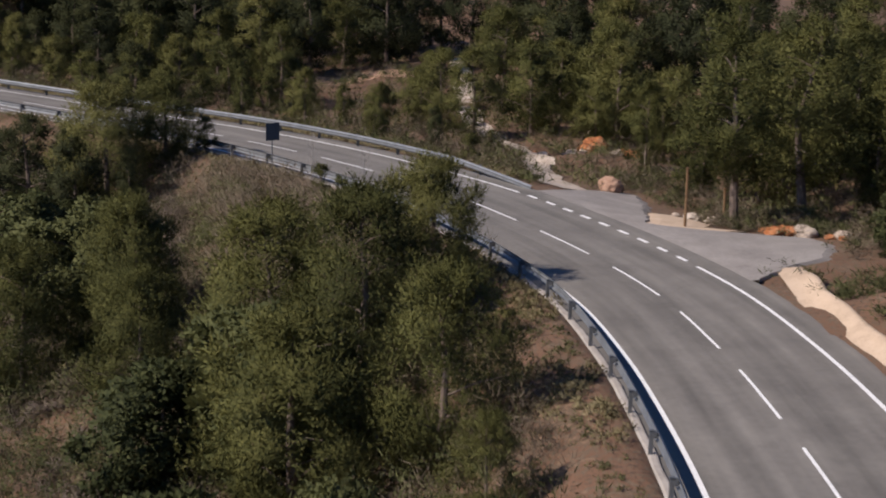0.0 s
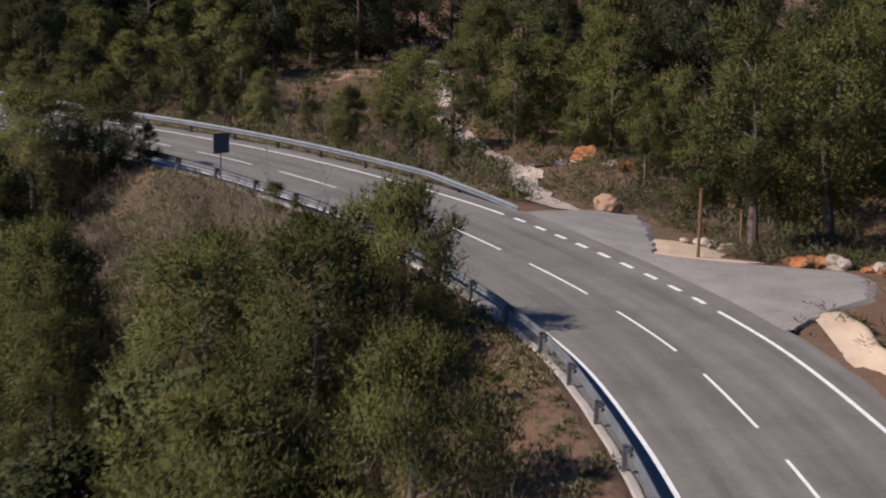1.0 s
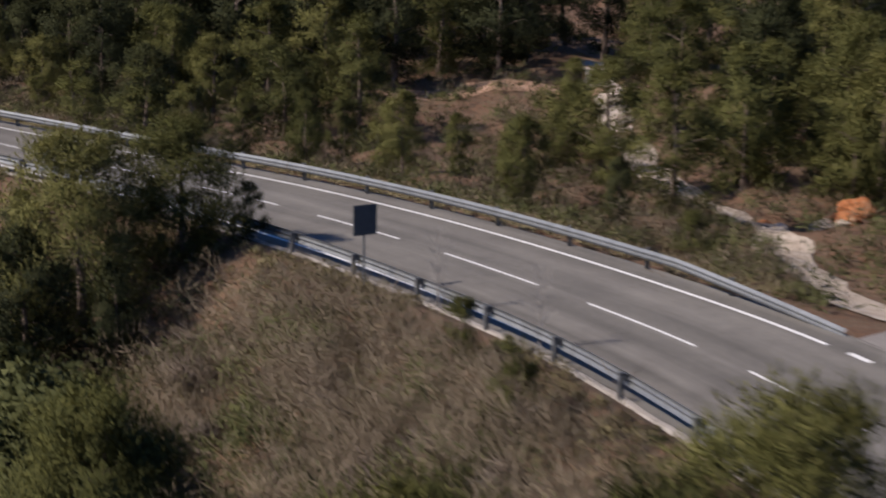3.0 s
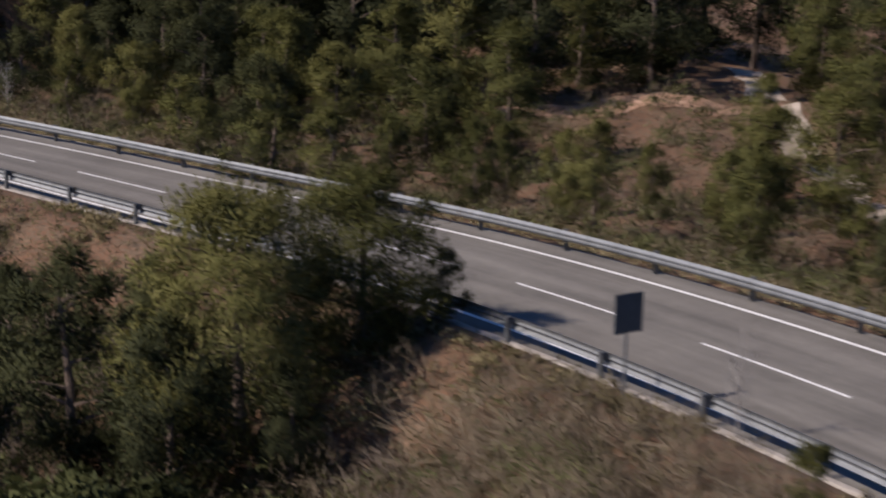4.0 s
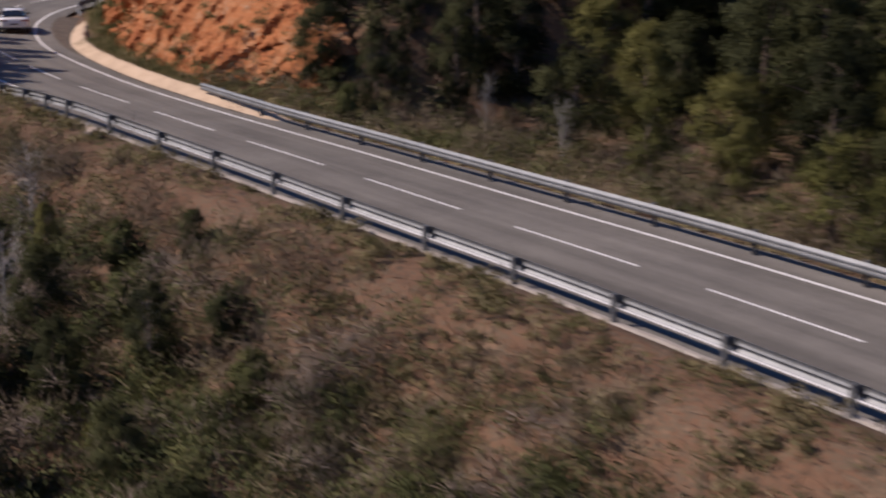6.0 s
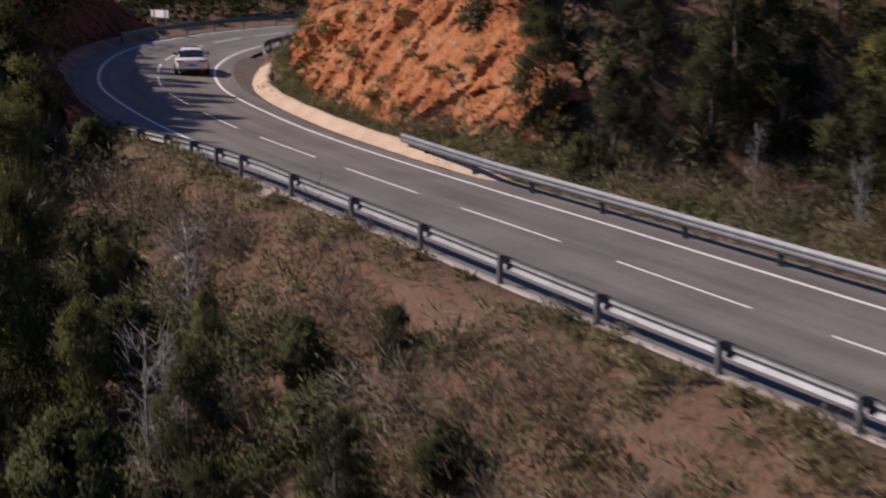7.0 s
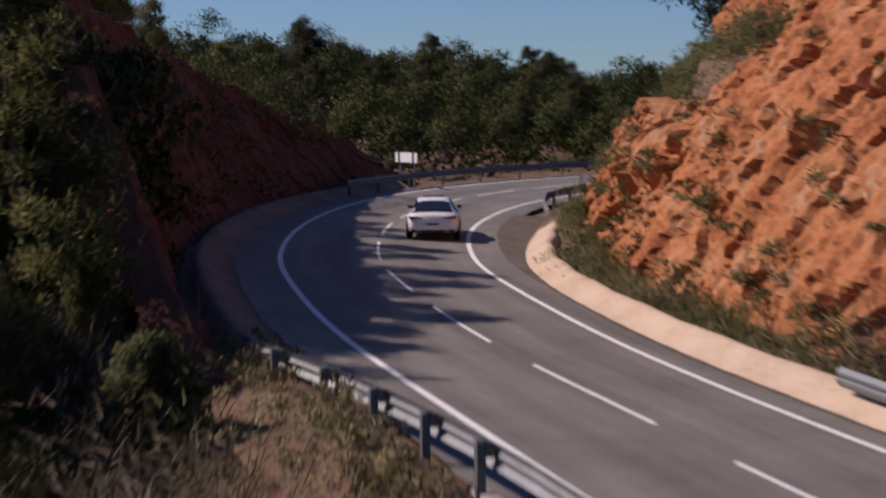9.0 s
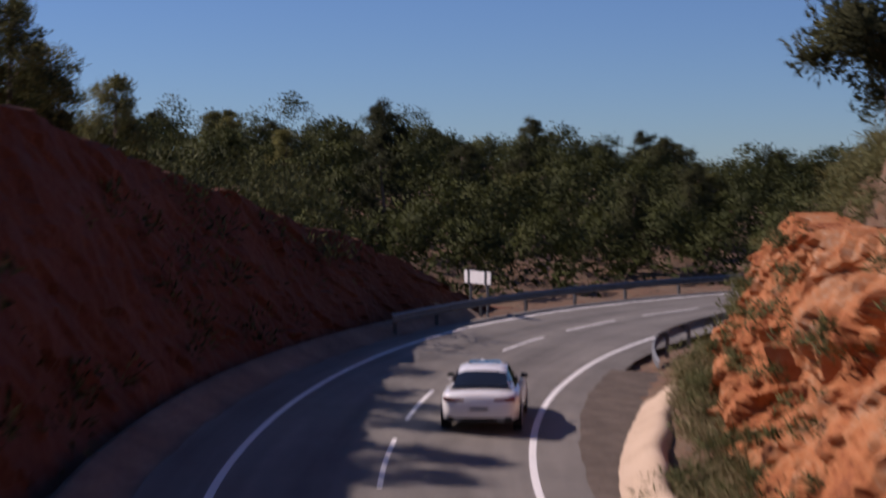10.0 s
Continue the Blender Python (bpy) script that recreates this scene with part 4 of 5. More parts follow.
# on top of the left bank, and down the slope behind the camera's way
for k in range(34):
    s, e = rng.uniform(121, 178), rng.uniform(10.8, 30)
    p = rp(s, e)
    plant(("oak", "mid", "young")[rng.randint(3)], rng.randint(3), p.x, p.y, rng.uniform(0.35, 0.6), rng.uniform(0, 6.28))
for k in range(46):
    s, e = rng.uniform(-30, 112), rng.uniform(22, 46)
    p = rp(s, e)
    if min(abs(p.x - a) + abs(p.y - b) for _, a, b, *_ in PATH) < 7:
        continue
    plant(("oak", "mid", "dark")[rng.randint(3)], rng.randint(3), p.x, p.y, rng.uniform(0.5, 0.8), rng.uniform(0, 6.28))


M_FARPINE = foliage("far_needles", spread=0.14, stops=[(0.1, (0.0134, 0.0202, 0.00842)), (0.4, (0.032, 0.0404, 0.0143)), (0.7, (0.0674, 0.0758, 0.0253))])


def far_woods():
    """The woods on the far hills: rounded crowns side by side, each built of small leafy clumps."""
    rng = np.random.RandomState(77)
    gx_, gy_ = np.meshgrid(np.arange(-245, 120, 4.8), np.arange(20, 290, 4.8), indexing="ij")
    pts = np.stack([gx_.ravel(), gy_.ravel()], 1) + rng.uniform(-1.7, 1.7, (gx_.size, 2))
    s, d, z = road_coords(pts[:, 0], pts[:, 1])
    keep = np.where(d < 0, (-d > 60) | ((s > 121) & (-d > 24)), (d > 11) & (s > 178))
    turn = np.degrees(np.arctan2(-(pts[:, 0] + 65), pts[:, 1] - 65))
    seen = (turn > 12) & (turn < 64) & (np.hypot(pts[:, 0] + 65, pts[:, 1] - 65) < 185)
    pts = pts[keep & (seen | (rng.uniform(0, 1, len(pts)) < 0.07))]
    r = rng.uniform(1.7, 3.1, len(pts)) * (1 + 0.25 * (rng.uniform(0, 1, len(pts)) > 0.8))
    h = 1.9 + r * rng.uniform(0.7, 1.5, len(pts))
    n = 16
    d3 = rng.normal(size=(len(pts), n, 3))
    d3 /= np.linalg.norm(d3, axis=2)[..., None]
    d3[..., 2] = np.abs(d3[..., 2]) * 1.1 - 0.35
    base = np.stack([pts[:, 0], pts[:, 1], ground(pts[:, 0], pts[:, 1]) + h - r * 0.75], 1)
    c = (base[:, None] + d3 * (r * 0.78)[:, None, None]).reshape(-1, 3)
    blades = 48
    verts = leaf_cloud(rng, c, np.repeat(r, n) * 0.4, blades, 0.29, 0.16, 0.45)
    low = np.repeat(base - np.array([0, 0, 1.5]), 8, 0) + rng.normal(size=(len(base) * 8, 3)) * np.array([1.2, 1.2, 0.7])
    verts = np.concatenate([verts, leaf_cloud(rng, low, 0.8, 14, 0.45, 0.26, 0.3)])
    heart = np.repeat(base, n, 0)
    middle = np.concatenate([np.repeat(c * 0.5 + heart * 0.5, blades, 0), np.repeat(base, 8 * 14, 0)])
    verts, normals = soften(rng, verts, middle, 0.85)
    ob = new("far_woods", tri_mesh("far_woods", verts, M_FARPINE, normals))
    return tagged(ob, "dark pine woods covering the far hillside", "woods", kind="stuff")


far_woods()
# the nearest trees of the wooded hillside beyond the bend
rng = np.random.RandomState(123)
count = 0
while count < 46:
    x, y = rng.uniform(-215, -112), rng.uniform(122, 225)
    s, d, z = road_coords(np.array([x]), np.array([y]))
    if not ((d[0] < -26 and s[0] > 121) or (d[0] > 9 and s[0] > 178)):
        continue
    plant(("dark", "mid", "dark")[rng.randint(3)], rng.randint(3), x, y, rng.uniform(0.5, 0.78), rng.uniform(0, 6.28), 1.15)
    count += 1


def scrub(name, label, category, seed, mat, spots, blades, length, width, reach, size=(0.5, 1.2), up=0.5, z=None):
    """Low growth over the ground: clumps of blades at plan points."""
    rng = np.random.RandomState(seed)
    z = ground(spots[:, 0], spots[:, 1]) if z is None else z
    k = 5
    base = np.stack([spots[:, 0], spots[:, 1], z], 1)
    sc = rng.uniform(size[0], size[1], len(spots))
    off = rng.normal(size=(len(spots), k, 3)) * np.array([0.36, 0.36, 0.2]) * reach * 2 * sc[:, None, None]
    off[..., 2] = np.abs(off[..., 2]) + 0.3 * reach * sc[:, None]
    c = (base[:, None] + off).reshape(-1, 3)
    verts = leaf_cloud(rng, c, np.repeat(sc, k) * reach * 0.6, blades, length, width, up)
    middle = np.repeat(base - np.array([0, 0, 0.3]), k * blades, 0)
    verts, normals = soften(rng, verts, middle, 0.6)
    ob = new(name, tri_mesh(name, verts, mat, normals))
    return tagged(ob, label, category, kind="stuff")


def spots_by_road(seed, n, s0, s1, d0, d1, power=1.0, clump=0.0):
    """Plan points scattered beside the road, thicker where clump's noise is high."""
    rng = np.random.RandomState(seed)
    s, k = rng.uniform(s0, s1, n), rng.uniform(0, 1, n) ** power
    d = d0 + (d1 - d0) * k
    px, py = np.interp(s, S_AXIS, CURVE[:, 0]), np.interp(s, S_AXIS, CURVE[:, 1])
    tx, ty = np.interp(s, S_AXIS, _tan[:, 0]), np.interp(s, S_AXIS, _tan[:, 1])
    p = np.stack([px - ty * d, py + tx * d], 1)
    if clump:
        p = p[waves(p[:, 0], p[:, 1], 5.5, seed) + rng.normal(size=n) * 0.35 > clump]
    return p[np.hypot(p[:, :1] - PATH_DENSE[:, 0], p[:, 1:] - PATH_DENSE[:, 1]).min(1) > 1.25]


scrub("dry_scrub", "brown leafless scrub covering the embankment", "scrub", 1, M_DRY, spots_by_road(1, 4400, -20, 121, 7.2, 30, 1.3, -0.1), 14, 0.5, 0.022, 0.8, (0.5, 1.7), 0.7)
scrub("green_scrub", "low grey-green scrub on the embankment", "scrub", 2, M_SHRUB, spots_by_road(2, 3600, -20, 121, 7.4, 30, 1.1, 0.05), 20, 0.26, 0.045, 0.75, (0.5, 1.9), 0.5)
scrub("dark_scrub", "dark evergreen bushes on the embankment", "scrub", 3, M_OAK, spots_by_road(3, 2200, -20, 121, 8.2, 30, 0.9, 0.25), 28, 0.18, 0.065, 0.8, (0.7, 2.0), 0.5)
scrub("straw_grass", "tufts of straw-coloured dry grass beside the rail", "grass", 4, M_STRAW, spots_by_road(4, 2400, -10, 121, 4.85, 11, 1.4, -0.1), 13, 0.15, 0.05, 0.26, (0.5, 1.5), 0.6)
scrub("slope_grass", "patches of pale dry grass between the bushes of the embankment", "grass", 34, M_STRAW, spots_by_road(34, 1700, 0, 92, 7.5, 24, 1.2, -0.15), 12, 0.2, 0.035, 0.36, (0.5, 1.6), 0.7)
scrub("verge_tussocks", "small dark tussocks scattered over the verge", "grass", 24, M_SHRUB, spots_by_road(24, 1500, -30, 121, 5.1, 11, 1.2), 7, 0.14, 0.03, 0.2, (0.5, 1.4), 0.6)
scrub("verge_grass", "dry grass and weeds behind the far rail", "grass", 5, M_STRAW, spots_by_road(5, 2200, 36, 112, -4.9, -12, 1.5), 8, 0.25, 0.025, 0.22, (0.5, 1.3), 0.8)
scrub("wood_scrub", "mixed low scrub under the pines", "scrub", 6, M_SHRUB, np.concatenate([spots_by_road(6, 2600, 34, 118, -6.0, -40, 1.2, -0.2), spots_by_road(16, 900, -10, 36, -14.5, -40, 1.0, -0.2)]), 14, 0.3, 0.06, 0.5, (0.5, 1.7), 0.5)
scrub("wood_brush", "brown dry brush under the pines", "scrub", 7, M_DRY, np.concatenate([spots_by_road(7, 2600, 34, 118, -5.6, -40, 1.2, -0.1), spots_by_road(17, 900, -10, 36, -13.5, -40, 1.0, -0.2)]), 12, 0.45, 0.026, 0.6, (0.6, 2.2))
scrub("talus_scrub", "grey-green scrub at the foot of the red rock", "scrub", 8, M_SHRUB, np.concatenate([spots_by_road(8, 150, 106, 138, -5.3, -6.9, 1.0, 0.0), spots_by_road(9, 70, 138, 162, -6.7, -7.8, 1.0, 0.0)]), 18, 0.2, 0.03, 0.34, (0.4, 1.2))
scrub("talus_grass", "pale dry grass between the ditch wall and the red rock", "grass", 18, M_STRAW, np.concatenate([spots_by_road(18, 520, 106, 136, -5.0, -6.8), spots_by_road(19, 260, 136, 160, -6.5, -7.6)]), 10, 0.2, 0.02, 0.26, (0.5, 1.3), 0.8)
scrub("bank_scrub", "scrub along the top of the left bank", "scrub", 10, M_OAK, spots_by_road(10, 600, 119, 178, 8.6, 18, 1.4, -0.4), 18, 0.24, 0.07, 0.5, (0.6, 1.5))
scrub("crest_scrub", "bushes on the crest of the red rock", "scrub", 11, M_SHRUB, spots_by_road(11, 420, 124, 166, -9.6, -13.4, 1.2, -0.5), 26, 0.22, 0.04, 0.55, (0.7, 1.6))

scrub("bare_scrub", "tall grey-brown leafless bushes below the road sign", "scrub", 12, M_DRY, spots_by_road(12, 900, 14, 46, 6.4, 15, 1.0, -0.5), 22, 0.75, 0.016, 0.75, (0.7, 1.5), 0.9)


def face_spots(seed, n, s0, s1):
    """Points on the sunlit rock face, with their heights."""
    rng = np.random.RandomState(seed)
    out = []
    for _ in range(n):
        s, v = rng.uniform(s0, s1), rng.uniform(0.02, 0.95) ** 1.3
        h = float(np.interp(s, *CUT_RIGHT))
        f = float(np.interp(s, [103, 108, 112, 118, 124, 130, 140, 151, 174], [8.0, 7.4, 6.7, 6.0, 5.9, 6.1, 6.6, 7.0, 7.6]))
        out.append(rp(s, -(f + 0.5 * h * v ** 1.15 - 0.1), h * v - 0.2))
    return np.array(out)


_f = face_spots(13, 90, 108, 160)
scrub("rock_tufts", "small bushes growing on ledges of the red rock", "scrub", 13, M_SHRUB, _f[:, :2], 16, 0.22, 0.04, 0.34, (0.4, 1.3), 0.5, _f[:, 2])
_f = face_spots(14, 60, 112, 162)
scrub("rock_bushes", "dark green bushes on the red rock", "scrub", 14, M_OAK, _f[:, :2], 18, 0.16, 0.05, 0.34, (0.5, 1.4), 0.5, _f[:, 2])

_w = spots_by_road(26, 900, 12, 38, -6.6, -17, 1.0)
_s, _d, _z = road_coords(_w[:, 0], _w[:, 1])
_w = _w[-_d > np.interp(_s, *APRON) + np.interp(_s, [17, 20, 27, 30], [0.9, 3.6, 3.0, 0.9])]
scrub("edge_scrub", "dry brush round the edge of the turning place", "scrub", 26, M_DRY, _w[::2], 12, 0.4, 0.022, 0.45, (0.4, 1.3), 0.6)
scrub("edge_bushes", "grey-green bushes round the edge of the turning place", "scrub", 27, M_SHRUB, _w[1::2], 14, 0.24, 0.045, 0.45, (0.4, 1.4), 0.5)
scrub("slope_scrub", "mixed scrub on the slope above the ditch wall", "scrub", 28, M_SHRUB, spots_by_road(28, 700, -25, 10, -6.6, -22, 1.2, -0.3), 15, 0.26, 0.045, 0.5, (0.5, 1.7), 0.5)
scrub("crest_bushes", "dense dark bushes along the crest of the red bank", "scrub", 29, M_OAK, spots_by_road(29, 300, 117, 166, 8.5, 10.2), 34, 0.26, 0.08, 0.9, (0.9, 2.0), 0.9)


def round_bushes(name, label, seed, mat, n, s0, s1, d0, d1, size, blades, length, width, clump):
    """Full bushes with boughs, lit and shaded sides; none nearer to one another than their spread."""
    rng = np.random.RandomState(seed)
    spots = spots_by_road(seed, n, s0, s1, d0, d1, 1.0, clump)
    z = ground(spots[:, 0], spots[:, 1])
    r = rng.uniform(size[0], size[1], len(spots))
    k = 16
    d = rng.normal(size=(len(spots), k, 3))
    d /= np.linalg.norm(d, axis=2)[..., None]
    d[..., 2] = np.abs(d[..., 2])
    c = np.stack([spots[:, 0], spots[:, 1], z + 0.15 * r], 1)[:, None] + d * r[:, None, None] * rng.uniform(0.5, 0.95, (len(spots), k, 1)) * np.array([1, 1, 0.85])
    c = c.reshape(-1, 3)
    rr = np.repeat(r, k)
    verts = leaf_cloud(rng, c, rr * 0.4, blades, length, width, 0.45)
    heart = np.repeat(np.stack([spots[:, 0], spots[:, 1], z], 1), k, 0)
    verts, normals = soften(rng, verts, np.repeat(c * 0.55 + heart * 0.45, blades, 0), 0.75)
    ob = new(name, tri_mesh(name, verts, mat, normals))
    return tagged(ob, label, "scrub", kind="stuff")


round_bushes("evergreen_bushes", "rounded dark evergreen bushes on the embankment", 41, M_OAK, 330, 8, 119, 10.0, 26, (0.8, 2.1), 44, 0.16, 0.06, 0.2)
round_bushes("dark_bushes", "large dark evergreen bushes low on the embankment", 44, M_OAK, 120, 66, 117, 9.5, 19, (0.9, 2.0), 60, 0.16, 0.06, 0.0)
round_bushes("olive_bushes", "rounded olive-green bushes on the embankment", 42, M_SHRUB, 330, 8, 119, 9.0, 26, (0.6, 1.8), 40, 0.2, 0.045, 0.15)
round_bushes("leafless_bushes", "grey-brown leafless bushes on the embankment", 43, M_TWIGS, 460, 8, 119, 8.4, 24, (0.6, 1.8), 34, 0.4, 0.024, 0.0)
# ---- path, outcrops, stones ----
M_BOULDER = material("pink_stone", [(0.25, (0.2, 0.11, 0.075)), (0.5, (0.36, 0.22, 0.15)), (0.75, (0.46, 0.33, 0.25))], scale=1.6, rough=0.9, bump=0.8, bump_scale=6)


def footpath(line, width, mat, label):
    """A trodden strip over the ground along a line in plan."""
    verts = []
    for (x0, y0), (x1, y1) in zip(line[:-1], line[1:]):
        for k in range(8):
            t = k / 8
            x, y = x0 + (x1 - x0) * t, y0 + (y1 - y0) * t
            w = width + 0.25 * math.sin(y * 1.3 + x)
            nx, ny = (y1 - y0), -(x1 - x0)
            L = math.hypot(nx, ny)
            for q in (-1, 0, 1):
                px, py = x + nx / L * w * q, y + ny / L * w * q
                verts.append((px, py, ground_at(px, py) + 0.06))
    return tagged(mesh_object("footpath", verts, grid_faces(len(verts) // 3, 3), mat), label, "path", kind="structure")


footpath(PATHWAY, 1.0, M_STONE, "pale stony footpath climbing into the woods")
footpath([(-27.5, 86.5), (-23, 89), (-18, 89.5), (-13, 87.5), (-11.4, 86.5)], 1.3, M_BOULDER, "pale earth track crossing the clearing")


def boulder(x, y, r, label, mat, name="boulder", seed=1, squash=0.85, sink=0.25):
    bm = bmesh.new()
    bmesh.ops.create_icosphere(bm, subdivisions=3, radius=r)
    for v in bm.verts:
        n = noise.noise(v.co / r * 1.1 + Vector((seed * 3.1, 0, 0))) * 0.35 + noise.noise(v.co / r * 2.7 + Vector((0, seed * 1.7, 0))) * 0.18
        v.co *= 1 + n
        v.co.z *= squash
    me = bpy.data.meshes.new(name)
    bm.to_mesh(me)
    bm.free()
    me.materials.append(mat)
    ob = new(name, me)
    ob.location = (x, y, ground_at(x, y) + r * squash * (1 - 2 * sink))
    return tagged(ob, label, "rock")


boulder(-1.3, 37.6, 0.68, "rounded pinkish boulder at the edge of the turning place", M_BOULDER, seed=2, sink=0.1)
OUTCROPS = [(-1.6, 54.5, 1.0, "orange-red rock of an outcrop under the pines", M_ROCK), (0.4, 53.4, 0.7, "orange-red rock of an outcrop under the pines", M_ROCK), (-3.4, 54.2, 0.6, "pale rock beside the footpath", M_STONE),
            (*rp(20.6, -12.6).xy, 0.6, "orange rock at the back of the turning place", M_ROCK), (*rp(19.0, -13.4).xy, 0.7, "orange rock at the back of the turning place", M_ROCK), (*rp(17.4, -14.6).xy, 0.65, "orange rock at the back of the turning place", M_ROCK),
            (*rp(26.6, -11.4).xy, 0.5, "pale stone beside a wooden post", M_STONE), (*rp(24.6, -11.2).xy, 0.55, "pale stone beside a wooden post", M_STONE), (10.4, 45.6, 1.1, "pale stone of a heap under the pines", M_STONE), (12.4, 45.0, 0.9, "pale stone of a heap under the pines", M_STONE)]
_r = np.random.RandomState(9)
for k, (x, y, r, lab, mat) in enumerate(OUTCROPS):
    for j in range(5):
        q = r * _r.uniform(0.35, 0.9)
        boulder(x + _r.normal() * r * 0.9, y + _r.normal() * r * 0.7, q, lab, M_STONE if j == 3 else mat, seed=k * 7 + j, squash=0.65, sink=0.3)
for k, (s, d, r) in enumerate([(104.4, 5.4, 0.34), (77.8, 11.6, 0.36), (72, 14.5, 0.28), (88, 9.0, 0.3), (103, 8.6, 0.35), (60, 10, 0.3), (97, 13, 0.4), (67, 8.5, 0.25), (82, 16, 0.4)]):
    p = rp(s, d)
    boulder(p.x, p.y, r, "pale stone lying on the embankment", M_STONE, name="stone", seed=k + 30, squash=0.7)


# ---- posts by the turning place ----
def wooden_post(x, y, h):
    root = thing("wooden_post", Matrix.Translation((x, y, ground_at(x, y))), "weathered brown wooden post beside the turning place", "post", "wooden posts")
    verts, faces = [], []
    tube(verts, faces, [(0, 0, -0.4), (0.01, 0, h * 0.5), (0, 0.01, h)], [0.075, 0.07, 0.065], 8)
    mesh_object("shaft", verts, faces, M_TIMBER, root)
    bm = bmesh.new()
    box(bm, 0.17, 0.17, 0.05, 0, 0, h + 0.02, bevel=0.015)
    part("cap", bm, M_TIMBER, root)


M_TIMBER = material("weathered_timber", [(0.3, (0.11, 0.06, 0.03)), (0.6, (0.2, 0.12, 0.06))], scale=4, rough=0.85, bump=0.4)
wooden_post(1.3, 22.8, 3.0)
wooden_post(3.9, 28.0, 1.9)

# ---- road signs ----
M_SIGNBACK = material("sign_back", [(0.3, (0.045, 0.06, 0.075)), (0.7, (0.075, 0.095, 0.115))], scale=3, rough=0.5, metal=0.2, bump=0)
M_WHITE = material("white_sheet", [(0.3, (0.6, 0.6, 0.6)), (0.7, (0.75, 0.75, 0.74))], scale=3, rough=0.5, bump=0)
M_DARKBAR = material("dark_band", [(0.3, (0.05, 0.055, 0.06)), (0.7, (0.08, 0.085, 0.09))], scale=3, rough=0.5, bump=0)


def road_sign():
    m = road_pose(43.0, 5.15, -0.1)
    root = thing("road_sign", m, "square blue-grey road sign on a thin steel pole behind the rail", "road sign")
    bm = bmesh.new()
    box(bm, 0.03, 0.9, 1.0, -0.07, 0, 2.5, bevel=0.012)
    plate = part("plate", bm, M_SIGNBACK, root, "dark blue-grey square plate")
    for z in (2.2, 2.8):
        bm = bmesh.new()
        box(bm, 0.03, 0.84, 0.05, -0.04, 0, z)
        part("rib", bm, M_POST, plate)
    bm = bmesh.new()
    box(bm, 0.07, 0.07, 3.5, 0, 0, 1.25, bevel=0.015)
    part("pole", bm, M_GALV, root)
    bm = bmesh.new()
    bmesh.ops.create_cone(bm, cap_ends=True, segments=16, radius1=0.2, radius2=0.17, depth=0.5, matrix=Matrix.Translation((0, 0, -0.16)))
    part("footing", bm, M_KERB, root, "pale concrete footing")


def board_sign():
    p = Vector((-113.2, 125.5, 0))
    p.z = ground_at(p.x, p.y)
    root = thing("direction_board", Matrix.Translation(p) @ Matrix.Rotation(radians(-23), 4, "Z"), "white roadside board on two steel posts outside the bend", "road sign")
    bm = bmesh.new()
    box(bm, 2.45, 0.04, 0.55, 0, 0, 1.65, bevel=0.02)
    plate = part("board", bm, M_WHITE, root, "white rectangular board")
    for x in (-0.78, 0.78):
        bm = bmesh.new()
        box(bm, 0.2, 0.012, 0.57, x, -0.03, 1.65)
        part("band", bm, M_DARKBAR, plate, "dark vertical band")
        bm = bmesh.new()
        box(bm, 0.09, 0.09, 2.4, x, 0.07, 0.7, bevel=0.015)
        part("post", bm, M_GALV, root)


road_sign()
board_sign()

# ---- the car ----
M_CAR = material("white_paint", [(0.3, (0.74, 0.74, 0.74)), (0.7, (0.8, 0.8, 0.8))], scale=0.6, rough=0.25, bump=0, coat=0.6, spec=0.5)
M_GLASS = material("tinted_glass", [(0.3, (0.008, 0.01, 0.012)), (0.7, (0.014, 0.016, 0.018))], scale=1, rough=0.06, bump=0, spec=0.6)
M_TYRE = material("tyre_rubber", [(0.3, (0.018, 0.018, 0.018)), (0.7, (0.03, 0.03, 0.03))], scale=6, rough=0.85, bump=0.2)
M_RIM = material("dark_alloy", [(0.3, (0.22, 0.22, 0.23)), (0.7, (0.32, 0.32, 0.33))], scale=4, rough=0.3, metal=0.8, bump=0)
M_TRIM = material("black_trim", [(0.3, (0.012, 0.012, 0.012)), (0.7, (0.022, 0.022, 0.022))], scale=4, rough=0.5, bump=0)
M_LAMP = material("red_lamp", [(0.3, (0.16, 0.008, 0.01)), (0.7, (0.24, 0.012, 0.014))], scale=4, rough=0.15, bump=0, spec=0.6)
M_PLATE = material("number_plate", [(0.3, (0.55, 0.55, 0.56)), (0.7, (0.62, 0.62, 0.62))], scale=4, rough=0.5, bump=0)


def loft(sections):
    """Rows of points, mirrored in y, to a closed grid of vertices."""
    rows = []
    for sec in sections:
        rows.append([Vector(p) for p in sec] + [Vector((p[0], -p[1], p[2])) for p in reversed(sec[:-1])])
    return rows


def grid_part(name, rows, mat, parent, keep=None, label="", caps=False, offset=0.0, smooth=True):
    bm = bmesh.new()
    vs = [[bm.verts.new(p) for p in r] for r in rows]
    n = len(rows[0])
    for i in range(len(rows) - 1):
        for j in range(n - 1):
            if keep is None or keep(i, j):
                bm.faces.new((vs[i][j], vs[i + 1][j], vs[i + 1][j + 1], vs[i][j + 1]))
    if caps:
        bm.faces.new(list(reversed(vs[0])))
        bm.faces.new(vs[-1])
    bmesh.ops.delete(bm, geom=[v for v in bm.verts if not v.link_faces], context="VERTS")
    bmesh.ops.recalc_face_normals(bm, faces=bm.faces)
    if offset:
        bm.normal_update()
        mid = Vector((0, 0, 0.9))
        for v in bm.verts:
            nrm = v.normal if v.normal.dot(v.co - mid) > 0 else -v.normal
            v.co += nrm * offset
    return part(name, bm, mat, parent, label, smooth)


